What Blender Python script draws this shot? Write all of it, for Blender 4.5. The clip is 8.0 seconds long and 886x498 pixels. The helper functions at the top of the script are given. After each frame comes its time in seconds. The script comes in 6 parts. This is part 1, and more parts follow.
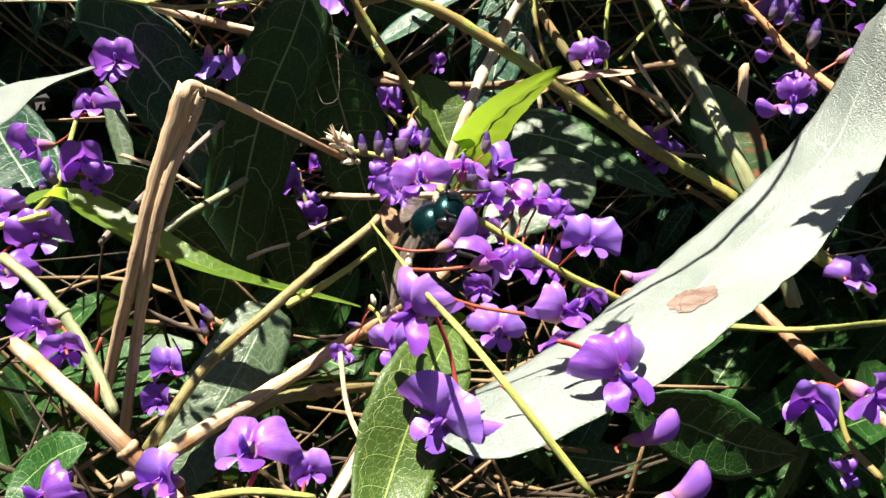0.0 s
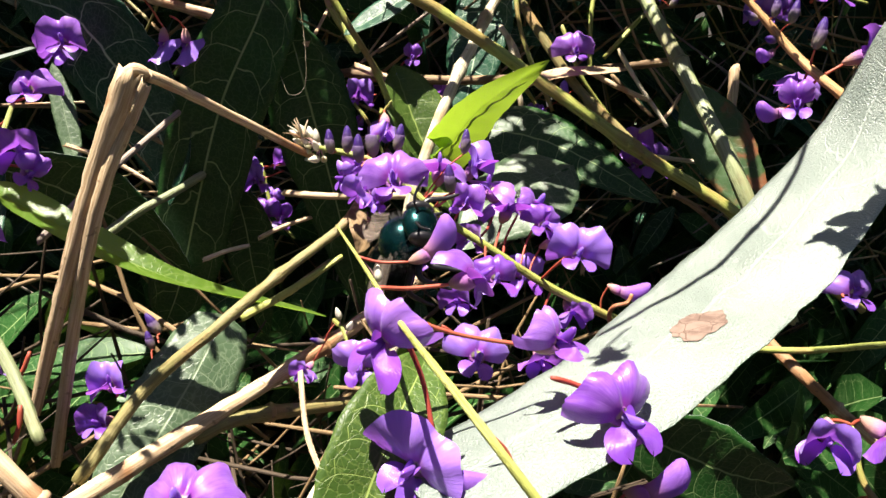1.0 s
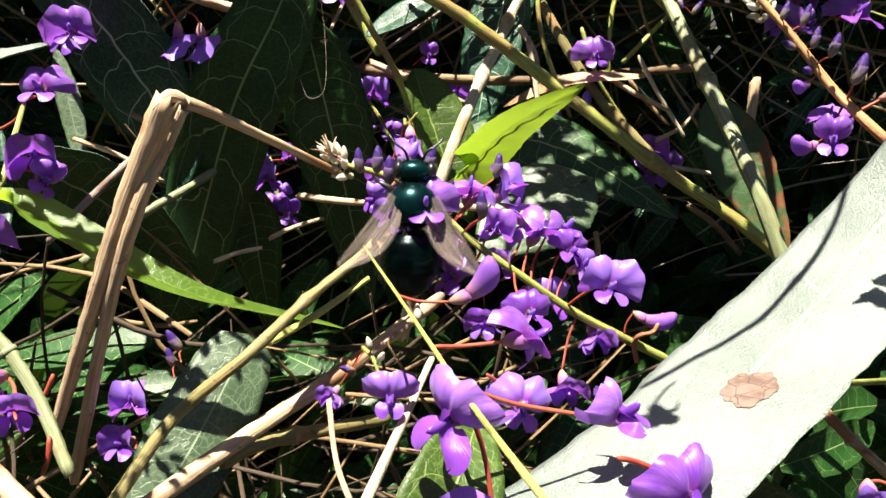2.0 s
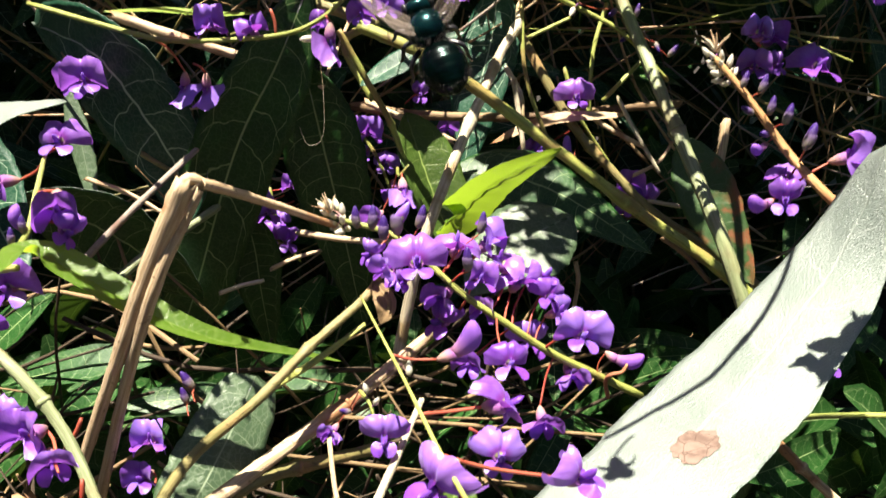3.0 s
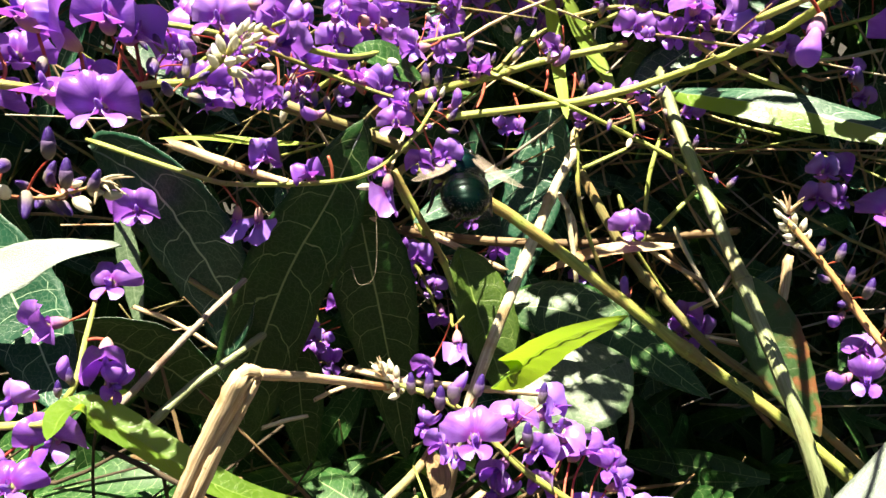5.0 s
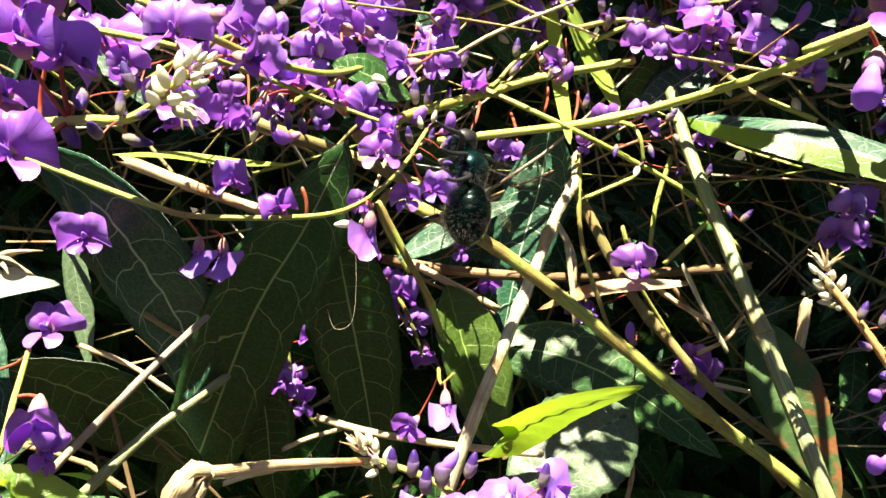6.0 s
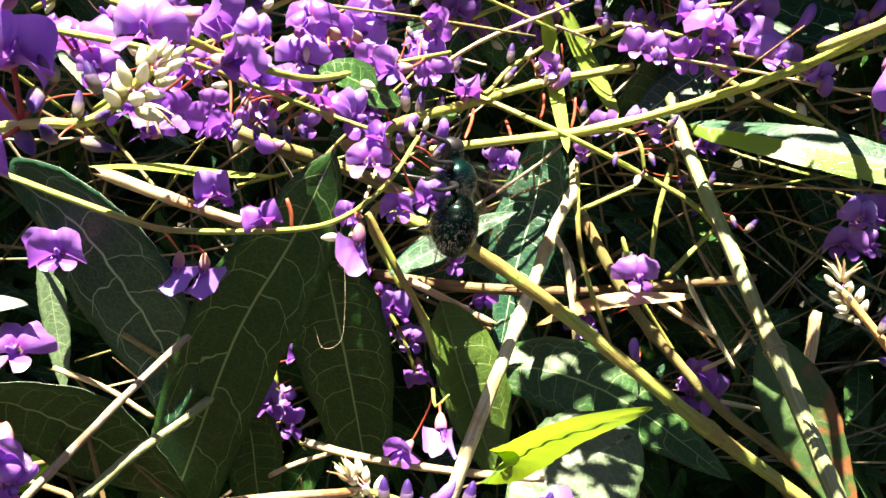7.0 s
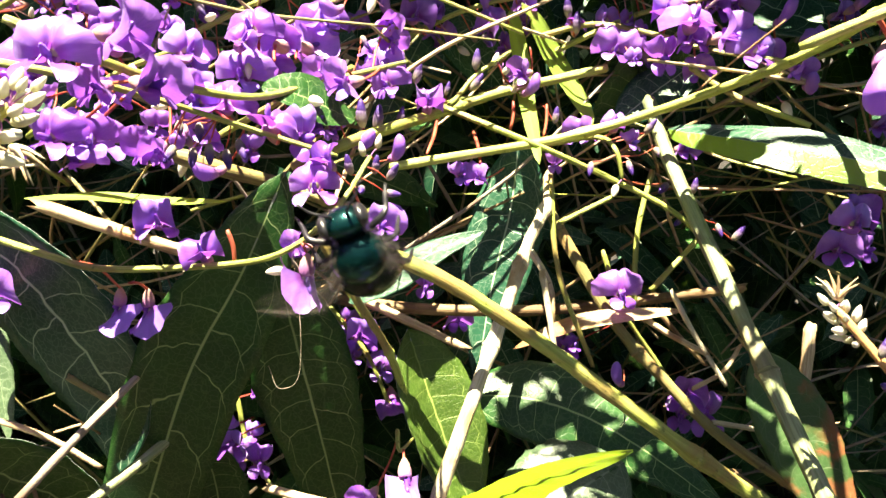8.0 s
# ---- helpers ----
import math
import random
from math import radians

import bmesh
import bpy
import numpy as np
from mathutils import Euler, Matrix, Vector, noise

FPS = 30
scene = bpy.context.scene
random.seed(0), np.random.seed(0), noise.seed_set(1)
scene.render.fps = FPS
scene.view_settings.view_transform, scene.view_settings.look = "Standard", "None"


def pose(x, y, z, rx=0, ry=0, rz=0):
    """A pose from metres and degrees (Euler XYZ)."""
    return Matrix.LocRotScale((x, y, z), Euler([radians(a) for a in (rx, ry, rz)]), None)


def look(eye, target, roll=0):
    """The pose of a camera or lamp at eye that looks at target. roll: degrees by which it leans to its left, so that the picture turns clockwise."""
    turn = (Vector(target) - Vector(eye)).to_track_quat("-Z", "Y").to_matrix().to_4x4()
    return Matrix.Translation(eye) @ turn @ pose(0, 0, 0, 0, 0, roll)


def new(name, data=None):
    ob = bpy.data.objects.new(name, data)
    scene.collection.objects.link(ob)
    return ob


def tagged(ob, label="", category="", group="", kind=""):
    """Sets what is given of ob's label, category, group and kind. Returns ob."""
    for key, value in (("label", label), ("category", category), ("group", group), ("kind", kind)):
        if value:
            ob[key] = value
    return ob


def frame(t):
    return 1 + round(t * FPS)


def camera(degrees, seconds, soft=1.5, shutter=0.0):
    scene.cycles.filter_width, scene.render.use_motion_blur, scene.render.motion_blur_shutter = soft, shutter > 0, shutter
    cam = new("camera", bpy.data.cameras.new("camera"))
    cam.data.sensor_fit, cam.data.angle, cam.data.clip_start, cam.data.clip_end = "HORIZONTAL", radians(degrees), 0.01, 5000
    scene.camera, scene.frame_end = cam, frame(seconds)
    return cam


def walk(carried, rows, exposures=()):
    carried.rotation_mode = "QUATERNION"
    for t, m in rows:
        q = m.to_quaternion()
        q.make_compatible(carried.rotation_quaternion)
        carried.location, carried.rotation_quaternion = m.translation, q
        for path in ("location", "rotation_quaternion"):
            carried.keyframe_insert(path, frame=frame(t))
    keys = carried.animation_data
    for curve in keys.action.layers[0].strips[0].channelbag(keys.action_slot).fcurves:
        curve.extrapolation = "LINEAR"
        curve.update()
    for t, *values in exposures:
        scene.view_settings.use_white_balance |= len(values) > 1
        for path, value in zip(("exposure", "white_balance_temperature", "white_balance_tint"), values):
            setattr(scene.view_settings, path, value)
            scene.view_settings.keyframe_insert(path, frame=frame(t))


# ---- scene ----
cam = camera(61.0, 8.0, soft=1.5, shutter=0.2)
# seconds, eye in metres, turn in degrees
PATH = [
    (0, 0.00220, 0.00081, 0.19819, 61.02, 0.39, 0.18),
    (0.5, 0.00160, 0.00562, 0.19656, 60.85, -0.37, -0.58),
    (1, 0.00151, 0.01123, 0.19474, 60.67, -1.65, -1.37),
    (2.3, -0.00755, 0.01771, 0.20303, 57.25, -4.44, -2.05),
    (2.5, -0.00714, 0.01610, 0.20342, 57.09, -4.57, -2.17),
    (3, -0.00702, 0.01369, 0.21683, 56.62, -4.37, -2.38),
    (3.5, -0.01190, 0.01102, 0.23890, 57.95, -4.29, -2.17),
    (4, -0.01253, 0.00868, 0.24238, 59.85, -4.14, -1.45),
    (4.5, -0.01235, 0.01517, 0.23891, 60.17, -4.12, -0.52),
    (4.7, -0.01279, 0.01985, 0.23348, 60.27, -4.25, -0.21),
    (5.8, -0.01291, 0.04455, 0.22787, 59.61, -5.85, 0.05),
    (6, -0.01437, 0.04631, 0.22931, 59.62, -6.33, -0.55),
    (6.5, -0.01534, 0.04861, 0.22897, 60.37, -6.44, -0.51),
    (7, -0.01405, 0.05211, 0.22592, 60.75, -6.18, -1.27),
    (7.5, -0.01170, 0.05780, 0.22369, 60.90, -5.62, -2.39),
    (8, -0.00846, 0.06218, 0.22490, 61.03, -4.48, -2.67),
]
walk(cam, [(t, pose(x, y, z, rx, ry, rz)) for t, x, y, z, rx, ry, rz in PATH], exposures=[(0.0, 1.9, 6500, 14), (3.0, 1.97, 6600, 12), (4.5, 2.32, 7000, 5), (6.5, 2.68, 7400, 4), (8.0, 3.1, 7500, 4)])

# ---- light: late-morning sun through a thicket, and the sky ----
SUN_WAY = Vector((-0.18, 0.11, 0.98))
world = bpy.data.worlds.new("world")
scene.world = world
world.use_nodes = True
wn = world.node_tree.nodes
sky = wn.new("ShaderNodeTexSky")
sky.sky_type = "NISHITA"
sky.sun_disc = False
sky.sun_elevation = math.asin(SUN_WAY.z)
sky.sun_rotation = math.atan2(SUN_WAY.x, SUN_WAY.y)
wn["Background"].inputs["Strength"].default_value = 0.02
world.node_tree.links.new(sky.outputs[0], wn["Background"].inputs[0])
sun = new("sun", bpy.data.lights.new("sun", "SUN"))
sun.data.energy = 5.0
sun.data.angle = radians(0.5)
sun.data.color = (1.0, 0.92, 0.80)
sun.matrix_world = look(SUN_WAY, (0, 0, 0))

MM = 0.001


# ---- materials ----
def nodes_of(name):
    m = bpy.data.materials.new(name)
    m.use_nodes = True
    return m, m.node_tree.nodes, m.node_tree.links


def maths(nt, ln, op, a, b=None, c=None):
    n = nt.new("ShaderNodeMath")
    n.operation = op
    for k, v in enumerate((a, b, c)):
        if v is None:
            continue
        if hasattr(v, "is_output"):
            ln.new(v, n.inputs[k])
        else:
            n.inputs[k].default_value = v
    return n.outputs[0]


def blend(nt, ln, fac, a, b, mode="MIX"):
    n = nt.new("ShaderNodeMix")
    n.data_type = "RGBA"
    n.blend_type = mode
    for k, v in ((0, fac), (6, a), (7, b)):
        if hasattr(v, "is_output"):
            ln.new(v, n.inputs[k])
        else:
            n.inputs[k].default_value = (*v, 1) if k else v
    return n.outputs[2]


def smooth(nt, ln, v, lo, hi, a=0.0, b=1.0):
    n = nt.new("ShaderNodeMapRange")
    n.interpolation_type = "SMOOTHSTEP"
    ln.new(v, n.inputs[0])
    for k, q in enumerate((lo, hi, a, b)):
        n.inputs[k + 1].default_value = q
    return n.outputs[0]


def noise_of(nt, ln, scale, detail=3.0, coord=None, rough=0.55):
    n = nt.new("ShaderNodeTexNoise")
    n.inputs["Scale"].default_value = scale
    n.inputs["Detail"].default_value = detail
    n.inputs["Roughness"].default_value = rough
    if coord is None:
        coord = nt.new("ShaderNodeTexCoord").outputs["Object"]
    ln.new(coord, n.inputs["Vector"])
    return n.outputs[0]


def finish(m, nt, ln, colour, rough, translucent=0.0, glow=None, bump=None, strength=0.3, dist=0.0002, spec=0.5, metal=0.0):
    """Joins colour, gloss, relief and the light that shines through."""
    p = nt["Principled BSDF"]
    if hasattr(colour, "is_output"):
        ln.new(colour, p.inputs["Base Color"])
    else:
        p.inputs["Base Color"].default_value = (*colour, 1)
    if hasattr(rough, "is_output"):
        ln.new(rough, p.inputs["Roughness"])
    else:
        p.inputs["Roughness"].default_value = rough
    p.inputs["Specular IOR Level"].default_value = spec
    p.inputs["Metallic"].default_value = metal
    if bump is not None:
        b = nt.new("ShaderNodeBump")
        b.inputs["Strength"].default_value = strength
        b.inputs["Distance"].default_value = dist
        ln.new(bump, b.inputs["Height"])
        ln.new(b.outputs[0], p.inputs["Normal"])
    if translucent:
        t = nt.new("ShaderNodeBsdfTranslucent")
        g = colour if glow is None else glow
        if hasattr(g, "is_output"):
            ln.new(g, t.inputs[0])
        else:
            t.inputs[0].default_value = (*g, 1)
        x = nt.new("ShaderNodeMixShader")
        x.inputs[0].default_value = translucent
        ln.new(p.outputs[0], x.inputs[1])
        ln.new(t.outputs[0], x.inputs[2])
        ln.new(x.outputs[0], nt["Material Output"].inputs[0])
    return m


def leaf_material(name, base, dark, vein, glow, translucent=0.25, rough=0.42, cells=800.0, veins=8.0, net=0.22, fleck=None, spec=0.35, relief=0.3, pebble=0.25, ridge=0.5, grain=2200.0):
    """Leaf skin with a midrib, swept side veins and a fine net between them. UV: across, along."""
    m, nt, ln = nodes_of(name)
    uv = nt.new("ShaderNodeTexCoord")
    sep = nt.new("ShaderNodeSeparateXYZ")
    ln.new(uv.outputs["UV"], sep.inputs[0])
    side = maths(nt, ln, "MULTIPLY", maths(nt, ln, "ABSOLUTE", maths(nt, ln, "SUBTRACT", sep.outputs[0], 0.5)), 2.0)
    wob = noise_of(nt, ln, 160.0, 2.0)
    along = maths(nt, ln, "ADD", sep.outputs[1], maths(nt, ln, "MULTIPLY", wob, 0.05))
    sweep = maths(nt, ln, "ADD", maths(nt, ln, "MULTIPLY", side, 0.22), maths(nt, ln, "MULTIPLY", maths(nt, ln, "POWER", side, 4.0), 0.75))
    half = maths(nt, ln, "MULTIPLY", maths(nt, ln, "GREATER_THAN", sep.outputs[0], 0.5), 0.45)
    phase = maths(nt, ln, "SUBTRACT", maths(nt, ln, "ADD", maths(nt, ln, "MULTIPLY", along, veins), half), sweep)
    saw = maths(nt, ln, "ABSOLUTE", maths(nt, ln, "SUBTRACT", maths(nt, ln, "FRACT", phase), 0.5))
    lateral = maths(nt, ln, "MULTIPLY", smooth(nt, ln, saw, 0.004, 0.022, 0.9, 0.0), smooth(nt, ln, side, 0.78, 0.92, 1.0, 0.0))
    arch = maths(nt, ln, "SUBTRACT", side, maths(nt, ln, "ADD", maths(nt, ln, "MULTIPLY", saw, 0.22), 0.68))
    arch = smooth(nt, ln, maths(nt, ln, "ABSOLUTE", arch), 0.002, 0.012, 0.75, 0.0)
    lateral = maths(nt, ln, "MAXIMUM", lateral, arch)
    mid = smooth(nt, ln, side, 0.012, 0.035, 1.0, 0.0)
    vor = nt.new("ShaderNodeTexVoronoi")
    vor.feature = "DISTANCE_TO_EDGE"
    vor.inputs["Scale"].default_value = cells
    warp = nt.new("ShaderNodeTexNoise")
    warp.inputs["Scale"].default_value = 500.0
    ln.new(uv.outputs["Object"], warp.inputs["Vector"])
    add = nt.new("ShaderNodeVectorMath")
    add.operation = "MULTIPLY_ADD"
    ln.new(warp.outputs["Color"], add.inputs[0])
    add.inputs[1].default_value = (0.0016, 0.0016, 0.0016)
    ln.new(uv.outputs["Object"], add.inputs[2])
    ln.new(add.outputs[0], vor.inputs["Vector"])
    mesh_v = smooth(nt, ln, vor.outputs[0], 0.0, 0.07, 1.0, 0.0)
    loop = nt.new("ShaderNodeTexVoronoi")
    loop.feature = "DISTANCE_TO_EDGE"
    loop.inputs["Scale"].default_value = cells * 0.27
    ln.new(add.outputs[0], loop.inputs["Vector"])
    loops = smooth(nt, ln, loop.outputs[0], 0.0, 0.035, 1.0, 0.0)
    fine = maths(nt, ln, "MAXIMUM", maths(nt, ln, "MULTIPLY", mesh_v, net), maths(nt, ln, "MULTIPLY", loops, 0.9 * net))
    all_v = maths(nt, ln, "MAXIMUM", maths(nt, ln, "MAXIMUM", lateral, mid), fine)
    mott = noise_of(nt, ln, 70.0, 4.0)
    col = blend(nt, ln, smooth(nt, ln, mott, 0.35, 0.68), dark, base)
    info = nt.new("ShaderNodeObjectInfo")
    col = blend(nt, ln, maths(nt, ln, "MULTIPLY", info.outputs["Random"], 0.35), col, dark)
    if fleck:
        spots = smooth(nt, ln, noise_of(nt, ln, 220.0, 3.0), 0.48, 0.60)
        big = smooth(nt, ln, noise_of(nt, ln, 60.0, 2.0), 0.36, 0.52)
        col = blend(nt, ln, maths(nt, ln, "MULTIPLY", spots, big), col, fleck)
    col = blend(nt, ln, maths(nt, ln, "MULTIPLY", all_v, 0.72), col, vein)
    gl = blend(nt, ln, maths(nt, ln, "MULTIPLY", all_v, 0.6), glow, tuple(0.45 * q for q in glow))
    height = maths(nt, ln, "SUBTRACT", maths(nt, ln, "MULTIPLY", noise_of(nt, ln, grain, 2.0), pebble), maths(nt, ln, "MULTIPLY", maths(nt, ln, "MAXIMUM", maths(nt, ln, "MAXIMUM", lateral, mid), maths(nt, ln, "MULTIPLY", mesh_v, 0.5)), 2.0 * ridge))
    return finish(m, nt, ln, col, rough, translucent, gl, height, relief, 0.0002, spec=spec)


def petal_material(name, base, deep, glow, eye=True, translucent=0.32):
    """Thin petal: fine streaks from the throat; a pale eye at the heart of the standard. UV: flower plane."""
    m, nt, ln = nodes_of(name)
    tc = nt.new("ShaderNodeTexCoord")
    sep = nt.new("ShaderNodeSeparateXYZ")
    ln.new(tc.outputs["UV"], sep.inputs[0])
    dx = maths(nt, ln, "SUBTRACT", sep.outputs[0], 0.5)
    dz = maths(nt, ln, "SUBTRACT", sep.outputs[1], 0.5)
    r = maths(nt, ln, "SQRT", maths(nt, ln, "ADD", maths(nt, ln, "MULTIPLY", dx, dx), maths(nt, ln, "MULTIPLY", dz, dz)))
    ang = maths(nt, ln, "ARCTAN2", dx, dz)
    comb = nt.new("ShaderNodeCombineXYZ")
    ln.new(maths(nt, ln, "MULTIPLY", ang, 14.0), comb.inputs[0])
    ln.new(maths(nt, ln, "MULTIPLY", r, 3.0), comb.inputs[1])
    streak = noise_of(nt, ln, 1.6, 3.0, comb.outputs[0])
    info = nt.new("ShaderNodeObjectInfo")
    mix = maths(nt, ln, "ADD", maths(nt, ln, "MULTIPLY", maths(nt, ln, "ADD", maths(nt, ln, "MULTIPLY", streak, 0.5), maths(nt, ln, "MULTIPLY", noise_of(nt, ln, 5.0, 2.0, tc.outputs["UV"]), 0.5)), 0.7), maths(nt, ln, "MULTIPLY", info.outputs["Random"], 0.35))
    col = blend(nt, ln, smooth(nt, ln, mix, 0.25, 0.8), deep, base)
    col = blend(nt, ln, smooth(nt, ln, info.outputs["Random"], 0.6, 1.0, 0.0, 0.6), col, (0.24, 0.15, 0.74))
    if eye:
        ring = maths(nt, ln, "MULTIPLY", smooth(nt, ln, r, 0.12, 0.26, 1.0, 0.0), 0.75)
        col = blend(nt, ln, ring, col, (0.20, 0.01, 0.22))
        col = blend(nt, ln, smooth(nt, ln, r, 0.07, 0.105, 1.0, 0.0), col, (0.55, 0.60, 0.18))
    nt["Principled BSDF"].inputs["Sheen Weight"].default_value = 0.2
    nt["Principled BSDF"].inputs["Sheen Tint"].default_value = (0.8, 0.7, 1.0, 1)
    return finish(m, nt, ln, col, 0.36, translucent, glow, mix, 0.35, 0.0004, spec=0.6)


def stalk_material(name, a, b, c, rough=0.5, translucent=0.0, lines=900.0, spec=0.4, streaks=0.5):
    """Stems and dry straw: long fibres, dark streaks, patches of a third colour."""
    m, nt, ln = nodes_of(name)
    tc = nt.new("ShaderNodeTexCoord")
    mp = nt.new("ShaderNodeMapping")
    mp.inputs["Scale"].default_value = (22.0, 1.0, 1.0)
    ln.new(tc.outputs["UV"], mp.inputs[0])
    fib = noise_of(nt, ln, 1.0, 4.0, mp.outputs[0], 0.65)
    mp2 = nt.new("ShaderNodeMapping")
    mp2.inputs["Scale"].default_value = (7.0, 0.35, 1.0)
    ln.new(tc.outputs["UV"], mp2.inputs[0])
    broad = noise_of(nt, ln, 1.0, 3.0, mp2.outputs[0], 0.6)
    patch = noise_of(nt, ln, 90.0, 4.0)
    info = nt.new("ShaderNodeObjectInfo")
    col = blend(nt, ln, smooth(nt, ln, fib, 0.32, 0.62), a, b)
    k = maths(nt, ln, "ADD", patch, maths(nt, ln, "MULTIPLY", maths(nt, ln, "SUBTRACT", info.outputs["Random"], 0.5), 0.12))
    col = blend(nt, ln, smooth(nt, ln, k, 0.52, 0.64), col, c)
    col = blend(nt, ln, maths(nt, ln, "MULTIPLY", smooth(nt, ln, broad, 0.50, 0.66), streaks), col, tuple(0.4 * q for q in c))
    speck = smooth(nt, ln, noise_of(nt, ln, lines, 2.0), 0.64, 0.72)
    col = blend(nt, ln, maths(nt, ln, "MULTIPLY", speck, 0.6), col, tuple(0.35 * q for q in a))
    return finish(m, nt, ln, col, rough, translucent, None, maths(nt, ln, "ADD", fib, broad), 0.7, 0.0003, spec=spec)


def plain_material(name, a, b, scale, rough, translucent=0.0, bump=0.3, dist=0.0002, spec=0.5, metal=0.0):
    m, nt, ln = nodes_of(name)
    n = noise_of(nt, ln, scale, 4.0)
    info = nt.new("ShaderNodeObjectInfo")
    k = maths(nt, ln, "ADD", n, maths(nt, ln, "MULTIPLY", maths(nt, ln, "SUBTRACT", info.outputs["Random"], 0.5), 0.25))
    col = blend(nt, ln, smooth(nt, ln, k, 0.35, 0.65), a, b)
    return finish(m, nt, ln, col, rough, translucent, None, n, bump, dist, spec=spec, metal=metal)


LEAF_DARK = leaf_material("leaf_dark", (0.014, 0.066, 0.011), (0.009, 0.044, 0.008), (0.30, 0.42, 0.17), (0.15, 0.28, 0.03), 0.06, 0.42, veins=11.0, net=0.13, pebble=0.5, spec=0.32)
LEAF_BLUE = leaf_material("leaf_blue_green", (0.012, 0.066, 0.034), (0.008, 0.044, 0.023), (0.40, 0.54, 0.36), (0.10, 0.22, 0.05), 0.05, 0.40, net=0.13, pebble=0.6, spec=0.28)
LEAF_MID = leaf_material("leaf_mid_green", (0.058, 0.112, 0.018), (0.036, 0.074, 0.012), (0.30, 0.40, 0.10), (0.32, 0.48, 0.04), 0.20, 0.42, 1300.0, 10.0, 0.28, pebble=0.7, relief=0.4)
LEAF_GREY = leaf_material("leaf_grey_green", (0.060, 0.105, 0.050), (0.038, 0.070, 0.034), (0.22, 0.29, 0.17), (0.22, 0.36, 0.08), 0.12, 0.42, 800.0, 8.0, 0.45, spec=0.5, pebble=0.7)
LEAF_PALE = leaf_material("leaf_underside", (0.265, 0.31, 0.275), (0.165, 0.208, 0.178), (0.29, 0.34, 0.29), (0.30, 0.42, 0.14), 0.10, 0.36, 1100.0, 9.0, 0.10, spec=0.9, relief=0.8, pebble=1.9, ridge=0.22, grain=4200.0)
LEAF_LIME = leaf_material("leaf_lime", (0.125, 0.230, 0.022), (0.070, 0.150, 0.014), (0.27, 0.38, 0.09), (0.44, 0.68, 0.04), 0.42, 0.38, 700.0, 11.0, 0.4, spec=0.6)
LEAF_RUST = leaf_material("leaf_rusted", (0.05, 0.11, 0.03), (0.03, 0.07, 0.02), (0.14, 0.20, 0.09), (0.12, 0.24, 0.03), 0.16, 0.5, fleck=(0.20, 0.075, 0.03), pebble=0.6)
GRASS = leaf_material("grass_blade", (0.30, 0.42, 0.08), (0.22, 0.34, 0.06), (0.42, 0.50, 0.16), (0.60, 0.75, 0.10), 0.4, 0.45, 900.0, 2.0, 0.0)
PETAL = petal_material("petal_violet", (0.42, 0.20, 0.68), (0.14, 0.030, 0.36), (0.40, 0.11, 0.74))
PETAL_IN = petal_material("petal_inner", (0.25, 0.09, 0.54), (0.14, 0.03, 0.38), (0.42, 0.07, 0.64), eye=False)
PETAL_PINK = petal_material("petal_magenta", (0.30, 0.09, 0.58), (0.19, 0.04, 0.43), (0.45, 0.09, 0.70), eye=False)


def run_material(name, foot, tip, lo, hi, rough=0.6, translucent=0.15):
    """A small form whose colour runs from its foot to its tip (UV y), mottled a little."""
    m, nt, ln = nodes_of(name)
    sep = nt.new("ShaderNodeSeparateXYZ")
    ln.new(nt.new("ShaderNodeTexCoord").outputs["UV"], sep.inputs[0])
    n = noise_of(nt, ln, 700.0, 3.0)
    info = nt.new("ShaderNodeObjectInfo")
    k = maths(nt, ln, "ADD", sep.outputs[1], maths(nt, ln, "MULTIPLY", maths(nt, ln, "SUBTRACT", n, 0.5), 0.35))
    k = maths(nt, ln, "ADD", k, maths(nt, ln, "MULTIPLY", maths(nt, ln, "SUBTRACT", info.outputs["Random"], 0.5), 0.12))
    col = blend(nt, ln, smooth(nt, ln, k, lo, hi), foot, tip)
    col = blend(nt, ln, smooth(nt, ln, noise_of(nt, ln, 1600.0, 2.0), 0.5, 0.8, 0.0, 0.4), col, tuple(0.5 * q for q in foot))
    return finish(m, nt, ln, col, rough, translucent, None, n, 0.4, 0.0002, spec=0.4)


CALYX = run_material("calyx", (0.33, 0.11, 0.36), (0.46, 0.27, 0.22), 0.02, 0.30)
BUD = run_material("bud_grey", (0.27, 0.235, 0.18), (0.12, 0.07, 0.19), 0.15, 0.55)
BUD_TIP = run_material("bud_violet", (0.12, 0.07, 0.19), (0.05, 0.016, 0.18), 0.45, 0.75, 0.4)
CLOSED_PETAL = run_material("closed_petal", (0.32, 0.13, 0.62), (0.50, 0.24, 0.36), -0.35, 0.10, 0.42, 0.3)
BUD_CREAM = run_material("bud_cream", (0.50, 0.48, 0.26), (0.72, 0.69, 0.58), 0.05, 0.45, 0.6, 0.3)
RED_STALK = plain_material("red_stalk", (0.34, 0.045, 0.03), (0.44, 0.11, 0.06), 400.0, 0.5, 0.2)
GREEN_STEM = stalk_material("green_stem", (0.22, 0.27, 0.05), (0.36, 0.40, 0.10), (0.28, 0.22, 0.07), 0.4, 0.06, streaks=0.3)
LIME_STEM = stalk_material("lime_stem", (0.38, 0.42, 0.08), (0.52, 0.55, 0.16), (0.38, 0.36, 0.09), 0.4, 0.12, streaks=0.25)
OLIVE_STEM = stalk_material("olive_stem", (0.16, 0.15, 0.05), (0.24, 0.21, 0.08), (0.32, 0.20, 0.08), 0.45)
GREY_STEM = stalk_material("grey_green_stem", (0.15, 0.19, 0.08), (0.27, 0.31, 0.16), (0.20, 0.19, 0.09), 0.42)
